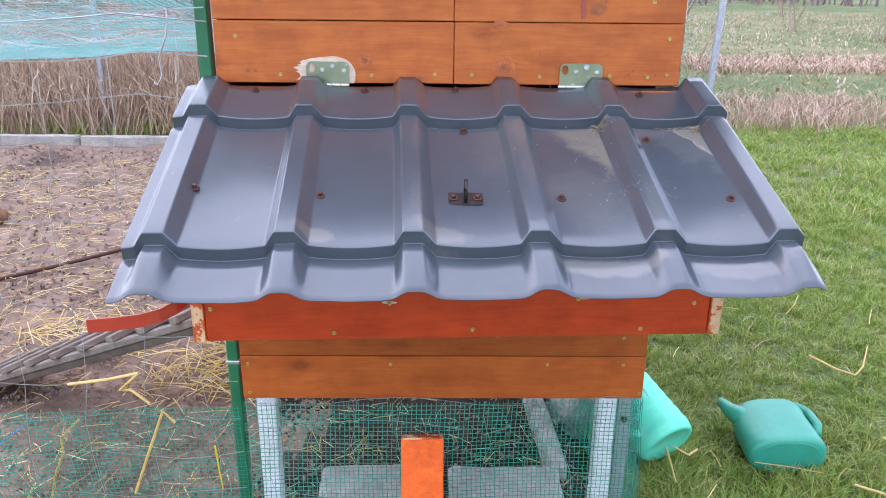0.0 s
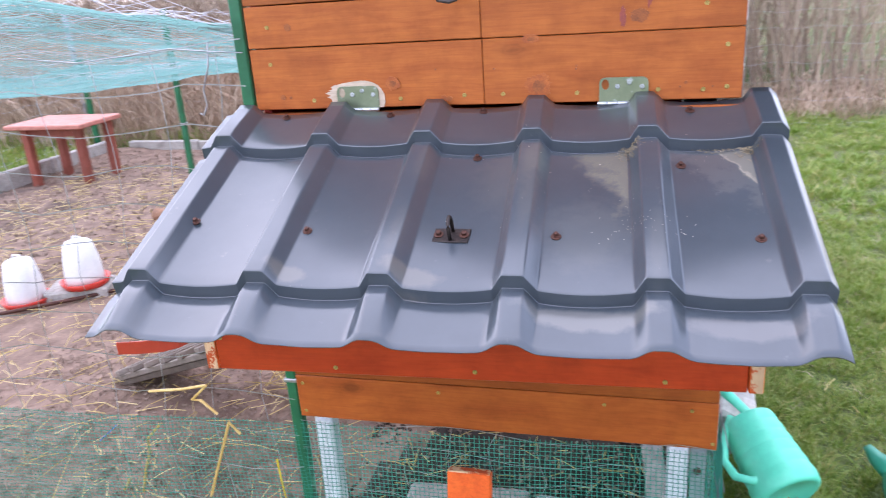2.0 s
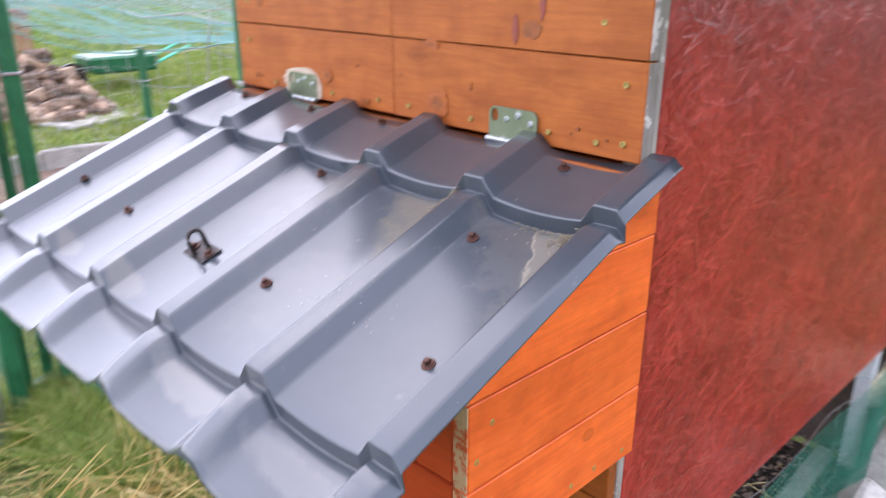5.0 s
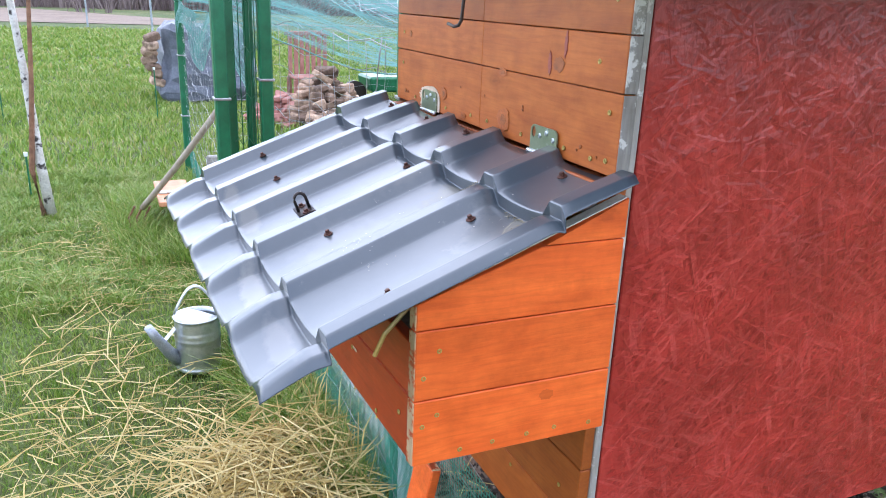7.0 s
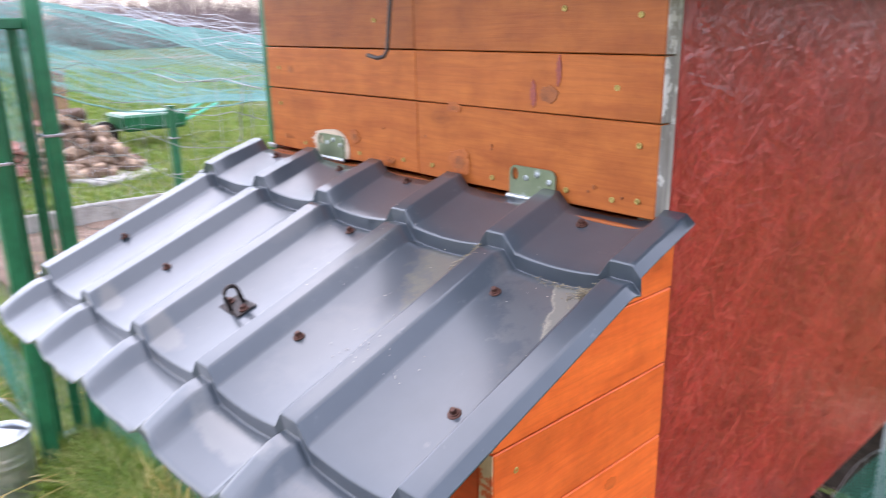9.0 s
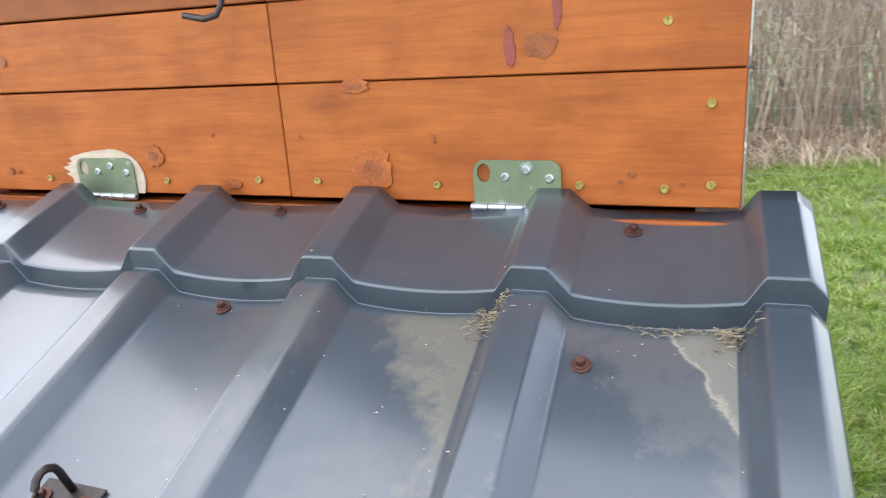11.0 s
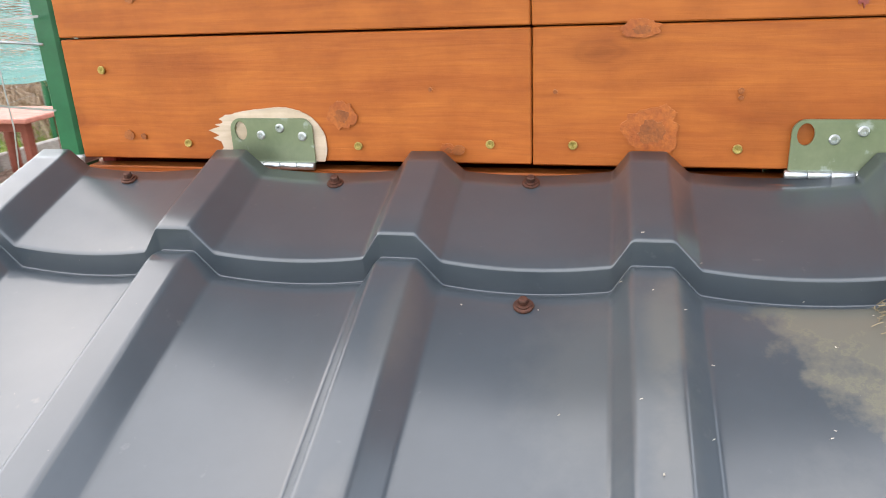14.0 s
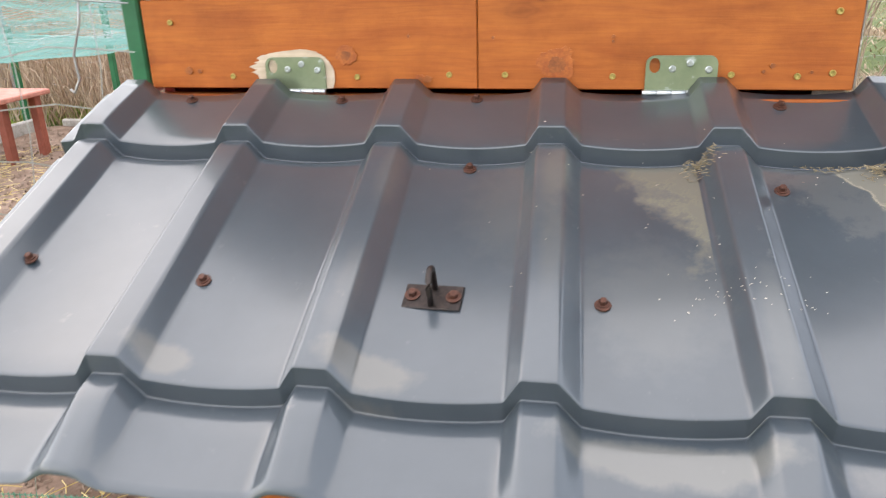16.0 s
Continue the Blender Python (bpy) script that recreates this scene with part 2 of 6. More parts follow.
    for x, y, rx, ry, lo, hi, gain, col, amount in (
            (0.36, 1.17, 0.07, 0.08, 0.55, 0.85, 1.1, (0.22, 0.21, 0.185), 0.14),
            (0.22, 1.30, 0.06, 0.09, 0.55, 0.85, 1.1, (0.22, 0.21, 0.18), 0.12),
            (0.11, 1.06, 0.05, 0.022, 0.55, 0.75, 0.9, (0.26, 0.225, 0.17), 0.24),
            (-0.09, 1.055, 0.035, 0.018, 0.55, 0.75, 0.9, (0.26, 0.225, 0.17), 0.24),
            (0.37, 1.022, 0.10, 0.022, 0.55, 0.75, 0.9, (0.26, 0.24, 0.2), 0.3),
            (0.258, 1.325, 0.016, 0.05, 0.5, 0.85, 1.0, (0.25, 0.215, 0.16), 0.15),
            (0.262, 1.21, 0.014, 0.07, 0.5, 0.85, 1.0, (0.24, 0.21, 0.16), 0.1),
            (0.068, 1.31, 0.014, 0.05, 0.5, 0.85, 1.0, (0.25, 0.215, 0.17), 0.1),
            (0.07, 1.13, 0.013, 0.06, 0.5, 0.85, 1.0, (0.24, 0.21, 0.17), 0.1),
            (0.46, 1.12, 0.014, 0.08, 0.5, 0.85, 1.0, (0.26, 0.25, 0.22), 0.12),
            (0.57, 1.022, 0.09, 0.02, 0.55, 0.75, 0.9, (0.24, 0.22, 0.2), 0.25)):
        k = patch(x, y, rx, ry, lo, hi, gain)
        sc = ns.new("ShaderNodeMath")
        sc.operation = "MULTIPLY"
        sc.inputs[1].default_value = amount
        ls.new(k, sc.inputs[0])
        c = mix(ns, ls, sc.outputs[0], c, col)
        masks.append(sc.outputs[0])
    r2 = ramp(ns, [(0.66, (0, 0, 0)), (0.82, (0.4, 0.4, 0.4))])
    ls.new(n2.outputs["Fac"], r2.inputs["Fac"])
    c = mix(ns, ls, r2.outputs["Color"], c, (0.2, 0.2, 0.19))
    r4 = ramp(ns, [(0.8, (0, 0, 0)), (0.83, (0.7, 0.7, 0.7))])
    ls.new(n4.outputs["Fac"], r4.inputs["Fac"])
    c = mix(ns, ls, r4.outputs["Color"], c, (0.5, 0.48, 0.42))
    ls.new(c, p.inputs["Base Color"])
    ro = node(ns, "ShaderNodeMapRange")
    ro.inputs[3].default_value, ro.inputs[4].default_value = 0.25, 0.38
    ls.new(n2.outputs["Fac"], ro.inputs[0])
    rough = ro.outputs[0]
    for k in masks[:2]:
        mx = ns.new("ShaderNodeMath")
        mx.operation = "MULTIPLY_ADD"
        mx.inputs[1].default_value = 0.5
        ls.new(k, mx.inputs[0]), ls.new(rough, mx.inputs[2])
        rough = mx.outputs[0]
    ls.new(rough, p.inputs["Roughness"])
    p.inputs["Metallic"].default_value = 0.0
    p.inputs["IOR"].default_value = 1.44
    p.inputs["Coat Weight"].default_value = 0.75
    p.inputs["Coat IOR"].default_value = 1.55
    p.inputs["Coat Roughness"].default_value = 0.17
    bump(ns, ls, p, n1.outputs["Fac"], 0.1, 0.003)
    return m


def osb_paint():
    """Strand board under thick red-brown paint: long flakes in relief, bare spots."""
    m, ns, ls, p = mat_base("painted_strand_board")
    v = coords(ns, ls, shift=False)
    heights = []
    for k, (rot, sc) in enumerate(((18, (1, 95, 13)), (-42, (1, 120, 20)), (66, (1, 105, 16)))):
        mp = ns.new("ShaderNodeMapping")
        mp.vector_type = "TEXTURE"
        mp.inputs["Rotation"].default_value = (radians(rot), 0, 0)
        mp.inputs["Scale"].default_value = tuple(1 / q for q in sc)
        mp.inputs["Location"].default_value = (k * 3.1, k * 1.7, k * 5.3)
        ls.new(v, mp.inputs["Vector"])
        vo = node(ns, "ShaderNodeTexVoronoi", Scale=1.0, Randomness=1.0)
        ls.new(mp.outputs[0], vo.inputs["Vector"])
        nz = node(ns, "ShaderNodeTexNoise", Scale=2.0, Detail=5.0)
        ls.new(mp.outputs[0], nz.inputs["Vector"])
        sep = ns.new("ShaderNodeSeparateColor")
        ls.new(vo.outputs["Color"], sep.inputs[0])
        av = ns.new("ShaderNodeMath")
        av.operation = "MULTIPLY_ADD"
        av.inputs[1].default_value = 0.6
        ls.new(nz.outputs["Fac"], av.inputs[0]), ls.new(sep.outputs[0], av.inputs[2])
        heights.append(av.outputs[0])
    mx = heights[0]
    for h in heights[1:]:
        b = ns.new("ShaderNodeMath")
        b.operation = "MAXIMUM"
        ls.new(mx, b.inputs[0]), ls.new(h, b.inputs[1])
        mx = b.outputs[0]
    r = ramp(ns, [(0.45, (0.275, 0.022, 0.016)), (0.62, (0.33, 0.028, 0.021)), (0.86, (0.37, 0.035, 0.026)), (1.0, (0.43, 0.054, 0.042))])
    nrm = ns.new("ShaderNodeMath")
    nrm.operation = "MULTIPLY"
    nrm.inputs[1].default_value = 0.75
    ls.new(mx, nrm.inputs[0]), ls.new(nrm.outputs[0], r.inputs["Fac"])
    big = node(ns, "ShaderNodeTexNoise", Scale=5.0, Detail=5.0)
    ls.new(v, big.inputs["Vector"])
    rb = ramp(ns, [(0.35, (0.82, 0.82, 0.82)), (0.65, (1.12, 1.1, 1.1))])
    ls.new(big.outputs["Fac"], rb.inputs["Fac"])
    c = mix(ns, ls, 1.0, r.outputs["Color"], rb.outputs["Color"], "MULTIPLY")
    isl = ns.new("ShaderNodeNewGeometry")
    ri = ramp(ns, [(0.0, (0.8, 0.78, 0.78)), (1.0, (1.16, 1.18, 1.18))])
    ls.new(isl.outputs["Random Per Island"], ri.inputs["Fac"])
    c = mix(ns, ls, 1.0, c, ri.outputs["Color"], "MULTIPLY")
    fine = node(ns, "ShaderNodeTexNoise", Scale=140.0, Detail=3.0)
    mp = ns.new("ShaderNodeMapping")
    mp.inputs["Scale"].default_value = (1, 1, 0.35)
    ls.new(v, mp.inputs["Vector"]), ls.new(mp.outputs[0], fine.inputs["Vector"])
    rf = ramp(ns, [(0.735, (0, 0, 0)), (0.76, (0.7, 0.7, 0.7))])
    ls.new(fine.outputs["Fac"], rf.inputs["Fac"])
    c = mix(ns, ls, rf.outputs["Color"], c, (0.36, 0.13, 0.075))
    ls.new(c, p.inputs["Base Color"])
    p.inputs["Roughness"].default_value = 0.28
    p.inputs["Specular IOR Level"].default_value = 0.34
    bump(ns, ls, p, fine.outputs["Fac"], 0.35, 0.002)
    return m


def ground_mat():
    """Short turf with thin and mossy places, drier far away from the yard."""
    m, ns, ls, p = mat_base("turf")
    v = coords(ns, ls, shift=False)
    n1 = node(ns, "ShaderNodeTexNoise", Scale=0.9, Detail=8.0, Roughness=0.65)
    n2 = node(ns, "ShaderNodeTexNoise", Scale=30.0, Detail=5.0)
    n3 = node(ns, "ShaderNodeTexNoise", Scale=0.16, Detail=6.0)
    for n in (n1, n2, n3):
        ls.new(v, n.inputs["Vector"])
    r = ramp(ns, [(0.3, (0.06, 0.11, 0.02)), (0.52, (0.105, 0.165, 0.034)), (0.64, (0.155, 0.19, 0.052)), (0.78, (0.22, 0.19, 0.085))])
    ls.new(n1.outputs["Fac"], r.inputs["Fac"])
    r2 = ramp(ns, [(0.3, (0.3, 0.28, 0.26)), (0.7, (1.0, 0.95, 0.9))])
    ls.new(n2.outputs["Fac"], r2.inputs["Fac"])
    c = mix(ns, ls, 1.0, r.outputs["Color"], r2.outputs["Color"], "MULTIPLY")
    r3 = ramp(ns, [(0.48, (0, 0, 0)), (0.66, (0.5, 0.5, 0.5))])
    ls.new(n3.outputs["Fac"], r3.inputs["Fac"])
    c = mix(ns, ls, r3.outputs["Color"], c, (0.24, 0.21, 0.11))
    ls.new(c, p.inputs["Base Color"])
    p.inputs["Roughness"].default_value = 0.95
    bump(ns, ls, p, n2.outputs["Fac"], 0.8, 0.03)
    return m


WALL = wood("wall_stain", (0.275, 0.060, 0.011), (0.43, 0.123, 0.023), "x", 0.5)
LOWWALL = wood("lower_wall_stain", (0.27, 0.050, 0.009), (0.40, 0.10, 0.016), "x", 0.45)
# one box stain twice: bright for lit sides, darkened for the shaded front
BOXLIT = wood("box_stain_lit", (0.60, 0.078, 0.012), (0.80, 0.142, 0.024), "y", 0.42)
BOXSHADED = wood("box_stain_shaded", (0.34, 0.030, 0.006), (0.48, 0.054, 0.010), "x", 0.42)
ENDGRAIN = wood("worn_board_end", (0.48, 0.29, 0.15), (0.66, 0.45, 0.27), "z", 0.7, ((0.45, 0.07, 0.013), 0.5))
PALE = wood("pale_edge", (0.5, 0.44, 0.36), (0.68, 0.62, 0.52), "z", 0.75, ((0.25, 0.2, 0.16), 0.6))
CREAM = wood("bare_wood", (0.42, 0.32, 0.23), (0.60, 0.49, 0.38), "x", 0.75)
GREYEND = wood("grey_end", (0.16, 0.135, 0.115), (0.36, 0.315, 0.27), "z", 0.8, ((0.55, 0.5, 0.45), 0.55))
GREYWOOD = wood("weathered_wood", (0.13, 0.105, 0.085), (0.28, 0.235, 0.19), "y", 0.8)
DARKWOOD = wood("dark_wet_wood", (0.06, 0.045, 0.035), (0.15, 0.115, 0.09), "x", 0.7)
REDWOOD = wood("pink_red_paint", (0.36, 0.12, 0.09), (0.52, 0.22, 0.17), "x", 0.55)
REDLEG = wood("brown_red_paint", (0.22, 0.055, 0.035), (0.30, 0.085, 0.055), "z", 0.5)
KNOT = plain("wood_knot", (0.19, 0.05, 0.012), (0.36, 0.10, 0.02), 0.5, 60)
KNOTHALO = plain("knot_halo", (0.30, 0.064, 0.011), (0.45, 0.122, 0.021), 0.5, 45)
PURPLE = plain("purple_drip", (0.2, 0.036, 0.03), (0.32, 0.066, 0.045), 0.45, 60)
SHEET = sheet_paint()
OSB = osb_paint()
RUST = plain("rusty_screw", (0.05, 0.021, 0.015), (0.12, 0.045, 0.028), 0.55, 260, 0.4)
BLACKIRON = plain("dark_iron", (0.022, 0.02, 0.02), (0.06, 0.045, 0.04), 0.4, 160, 0.7)
HOOKIRON = plain("hook_iron", (0.05, 0.042, 0.04), (0.1, 0.08, 0.075), 0.45, 90, 0.6)
ZINC = plain("galvanised", (0.42, 0.45, 0.47), (0.62, 0.65, 0.67), 0.34, 30, 0.9, 0.05)
PASSIV = plain("passivated_zinc", (0.18, 0.225, 0.14), (0.25, 0.29, 0.19), 0.34, 22, 0.55, 0.05, ((0.42, 0.47, 0.44), 55, 0.62))
BRASS = plain("yellow_screw", (0.30, 0.22, 0.06), (0.5, 0.4, 0.14), 0.4, 300, 0.7)
WHITEPOST = plain("white_painted_steel", (0.62, 0.66, 0.68), (0.78, 0.8, 0.82), 0.4, 30, 0.0, 0.08)
GREYSTEEL = plain("grey_steel", (0.30, 0.33, 0.37), (0.42, 0.45, 0.49), 0.42, 26, 0.6, 0.08)
GREEN = plain("green_coated_steel", (0.006, 0.10, 0.042), (0.012, 0.155, 0.065), 0.36, 14, 0.0, 0.05)
MESHGREEN = plain("green_plastic_mesh", (0.012, 0.19, 0.13), (0.022, 0.27, 0.19), 0.45, 40, 0.0, 0.0)
WIRE = plain("fence_wire", (0.30, 0.305, 0.31), (0.45, 0.46, 0.475), 0.4, 50, 0.75, 0.0)
NET = plain("turquoise_netting", (0.075, 0.24, 0.21), (0.15, 0.34, 0.30), 0.5, 3, 0.0, 0.0, shift=False)
PALESTONE = plain("pale_concrete", (0.34, 0.32, 0.28), (0.50, 0.475, 0.43), 0.9, 8, 0.0, 0.5, ((0.3, 0.28, 0.24), 6, 0.62))
CONCRETE = plain("concrete", (0.30, 0.28, 0.25), (0.46, 0.43, 0.39), 0.9, 9, 0.0, 0.5, ((0.2, 0.19, 0.16), 5, 0.6))
SOIL = plain("run_soil", (0.155, 0.097, 0.068), (0.30, 0.205, 0.152), 0.95, 9, 0.0, 0.9, ((0.10, 0.066, 0.05), 1.3, 0.58), shift=False)
# run soil darkened: the coop's shade is put into this colour
SHADEDSOIL = plain("shaded_soil", (0.035, 0.024, 0.018), (0.085, 0.06, 0.046), 0.9, 12, 0.0, 0.9, shift=False)
TURF = ground_mat()
PATHM = plain("dirt_track", (0.17, 0.12, 0.085), (0.25, 0.185, 0.135), 0.95, 0.6, 0.0, 0.3)
MINT = plain("mint_plastic", (0.075, 0.58, 0.38), (0.09, 0.64, 0.43), 0.38, 8, 0.0, 0.03)
TEAL = plain("teal_plastic", (0.012, 0.225, 0.145), (0.02, 0.28, 0.185), 0.40, 8, 0.0, 0.05)
WHITEPLASTIC = plain("white_plastic", (0.66, 0.67, 0.66), (0.76, 0.77, 0.75), 0.4, 12, 0.0, 0.03)
REDPLASTIC = plain("red_plastic", (0.55, 0.035, 0.02), (0.66, 0.055, 0.03), 0.35, 12, 0.0, 0.03)
CURLRED = plain("red_strip", (0.30, 0.028, 0.012), (0.38, 0.04, 0.018), 0.4, 20, 0.0, 0.05)
BLUE = plain("blue_plastic", (0.02, 0.2, 0.55), (0.03, 0.26, 0.65), 0.4, 20, 0.0, 0.0)
YELLOWTIE = plain("yellow_plastic", (0.66, 0.5, 0.02), (0.75, 0.6, 0.03), 0.4, 20, 0.0, 0.0)
BAG = plain("yellow_bag", (0.74, 0.60, 0.2), (0.86, 0.82, 0.66), 0.4, 7, 0.0, 0.1)
GREYBAG = plain("grey_tarpaulin", (0.09, 0.10, 0.125), (0.17, 0.185, 0.22), 0.45, 5, 0.0, 0.2)
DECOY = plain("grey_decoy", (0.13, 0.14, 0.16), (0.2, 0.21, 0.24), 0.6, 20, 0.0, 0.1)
BARK = plain("birch_bark", (0.5, 0.46, 0.4), (0.72, 0.69, 0.64), 0.8, 12, 0.0, 0.3, ((0.05, 0.04, 0.035), 20, 0.55))
BROWNBARK = plain("brown_bark", (0.16, 0.075, 0.04), (0.3, 0.15, 0.08), 0.8, 20, 0.0, 0.4)
HANDLE = wood("worn_handle", (0.24, 0.19, 0.14), (0.4, 0.33, 0.26), "z", 0.6)
BRICKRED = plain("red_rubble", (0.26, 0.10, 0.075), (0.42, 0.2, 0.16), 0.85, 12, 0.0, 0.4)
LOGEND = plain("split_log", (0.19, 0.115, 0.075), (0.46, 0.34, 0.25), 0.85, 9, 0.0, 0.4, ((0.16, 0.11, 0.08), 6, 0.55), vary=True)
ORANGEBOARD = wood("orange_board", (0.5, 0.2, 0.09), (0.62, 0.28, 0.14), "y", 0.5)
GRASS = blades("grass_blades", [(0.1, (0.075, 0.17, 0.014)), (0.40, (0.175, 0.28, 0.035)), (0.62, (0.25, 0.335, 0.058)), (0.80, (0.40, 0.37, 0.13)), (0.93, (0.58, 0.48, 0.27))], 0.45, 0.28, 2.6)
MEADOW = blades("meadow_blades", [(0.1, (0.15, 0.19, 0.07)), (0.5, (0.25, 0.27, 0.125)), (0.9, (0.37, 0.34, 0.21))], 0.6, 0.25, 0.5)
STRAW = blades("straw", [(0.1, (0.36, 0.25, 0.08)), (0.5, (0.62, 0.46, 0.16)), (0.9, (0.82, 0.69, 0.36))], 0.4, 0.2)
DRYGRASS = blades("dry_grass", [(0.1, (0.20, 0.125, 0.078)), (0.5, (0.40, 0.275, 0.185)), (0.9, (0.62, 0.49, 0.36))])
TWIGS = blades("bare_twigs", [(0.1, (0.15, 0.10, 0.066)), (0.5, (0.29, 0.205, 0.14)), (0.9, (0.47, 0.37, 0.26))])
FARTWIGS = blades("far_thicket", [(0.1, (0.20, 0.15, 0.145)), (0.5, (0.28, 0.215, 0.205)), (0.9, (0.38, 0.31, 0.285))], 0.8, 0.4, 0.3)
BLOSSOM = blades("white_blossom", [(0.1, (0.3, 0.26, 0.24)), (0.9, (0.6, 0.56, 0.54))])
CLODS = blades("soil_crumbs", [(0.1, (0.19, 0.13, 0.095)), (0.5, (0.25, 0.175, 0.13)), (0.9, (0.34, 0.255, 0.2))], 0.95)
# crumbs for below the coop, shade painted into their dark tones
SHADEDCRUMBS = blades("shaded_soil_crumbs", [(0.1, (0.02, 0.013, 0.009)), (0.5, (0.042, 0.028, 0.021)), (0.9, (0.075, 0.053, 0.04))], 0.9)
GOLD = plain("golden_straw", (0.48, 0.30, 0.07), (0.62, 0.46, 0.16), 0.4, 30, 0.0, 0.05)
DEBRIS = blades("plant_debris", [(0.1, (0.10, 0.075, 0.04)), (0.5, (0.2, 0.155, 0.085)), (0.9, (0.34, 0.28, 0.17))])


# ---- building helpers ----
def mesh_ob(name, me, material, smooth=False):
    me.materials.append(material)
    if smooth:
        me.polygons.foreach_set("use_smooth", [True] * len(me.polygons))
    return new(name, me)


def from_bm(name, bm, material, smooth=False):
    me = bpy.data.meshes.new(name)
    bm.normal_update()
    bm.to_mesh(me)
    bm.free()
    return mesh_ob(name, me, material, smooth)


def thing(name, at, label, category, group="", kind=""):
    e = new(name)
    e.empty_display_size = 0.1
    e.matrix_world = Matrix.Translation(at)
    return tagged(e, label, category, group, kind)


def under(ob, parent):
    bpy.context.view_layer.update()
    ob.parent = parent
    ob.matrix_parent_inverse = parent.matrix_world.inverted()
    return ob


def part(name, bm, material, parent, label="", smooth=False):
    ob = from_bm(name, bm, material, smooth)
    under(ob, parent)
    return tagged(ob, label) if label else ob


def box(bm, x0, x1, y0, y1, z0, z1, bev=0.002, m=None):
    r = bmesh.ops.create_cube(bm, size=1, matrix=Matrix.LocRotScale(((x0 + x1) / 2, (y0 + y1) / 2, (z0 + z1) / 2), None, (x1 - x0, y1 - y0, z1 - z0)))
    vs = r["verts"]
    if bev:
        es = list({e for v in vs for e in v.link_edges})
        vs = list({v for f in bmesh.ops.bevel(bm, geom=es, offset=bev, segments=1, affect="EDGES")["faces"] for v in f.verts})
    if m is not None:
        bmesh.ops.transform(bm, matrix=m, verts=list({v for v in vs if v.is_valid}))
    return bm


def boxes(*args, **kw):
    return box(bmesh.new(), *args, **kw)


def tube(bm, pts, r, n=8, caps=True, r_end=None, flat=1.0):
    """A tube along a line of points; r may taper to r_end."""
    pts = [Vector(p) for p in pts]
    rings = []
    for i, p in enumerate(pts):
        d = (pts[min(i + 1, len(pts) - 1)] - pts[max(i - 1, 0)]).normalized()
        a = d.cross(Vector((0, 0, 1)))
        a = a.normalized() if a.length > 1e-3 else Vector((1, 0, 0))
        b = d.cross(a)
        f = i / max(1, len(pts) - 1)
        rr = r if r_end is None else r + (r_end - r) * f
        rings.append([bm.verts.new(p + rr * (math.cos(t) * a + flat * math.sin(t) * b)) for t in (2 * math.pi * k / n for k in range(n))])
    for u, v in zip(rings, rings[1:]):
        for k in range(n):
            bm.faces.new((u[k], u[(k + 1) % n], v[(k + 1) % n], v[k]))
    if caps:
        bm.faces.new(rings[0][::-1])
        bm.faces.new(rings[-1])
    return bm


def lathe(bm, prof, n=32, m=None, sx=1.0, sy=1.0):
    """A turned shape from (radius, height) pairs."""
    rings = []
    for r, z in prof:
        rings.append([bm.verts.new((sx * r * math.cos(2 * math.pi * k / n), sy * r * math.sin(2 * math.pi * k / n), z)) for k in range(n)])
    for u, v in zip(rings, rings[1:]):
        for k in range(n):
            bm.faces.new((u[k], u[(k + 1) % n], v[(k + 1) % n], v[k]))
    if prof[0][0] > 0:
        bm.faces.new(rings[0][::-1])
    if prof[-1][0] > 0:
        bm.faces.new(rings[-1])
    if m is not None:
        bmesh.ops.transform(bm, matrix=m, verts=[v for ring in rings for v in ring])
    return bm


def skew(bm, k, x0):
    for v in bm.verts:
        v.co.y += k * (v.co.x - x0)
    return bm


def bend(n, a, b, seed, sway=0.004):
    """Points of a slightly uneven wire from a to b."""
    a, b = Vector(a), Vector(b)
    r = random.Random(seed)
    return [a.lerp(b, i / n) + Vector((r.uniform(-1, 1), r.uniform(-1, 1), r.uniform(-1, 1))) * (sway if 0 < i < n else 0) for i in range(n + 1)]


def strips(name, lines, width, material, normal=(0, 1, 0)):
    """Many thin three-sided strands as one mesh."""
    verts, faces = [], []
    for pts in lines:
        base = len(verts)
        for i, p in enumerate(pts):
            d = (Vector(pts[min(i + 1, len(pts) - 1)]) - Vector(pts[max(i - 1, 0)])).normalized()
            a = d.cross(Vector(normal))
            a = a.normalized() if a.length > 1e-4 else Vector((1, 0, 0))
            b = d.cross(a)
            for t in (0.5, 2.6, 4.7):
                verts.append(tuple(Vector(p) + width / 2 * (math.cos(t) * a + math.sin(t) * b)))
        for i in range(len(pts) - 1):
            for k in range(3):
                u, v = base + 3 * i, base + 3 * i + 3
                faces.append((u + k, u + (k + 1) % 3, v + (k + 1) % 3, v + k))
    me = bpy.data.meshes.new(name)
    me.from_pydata(verts, [], faces)
    return mesh_ob(name, me, material)


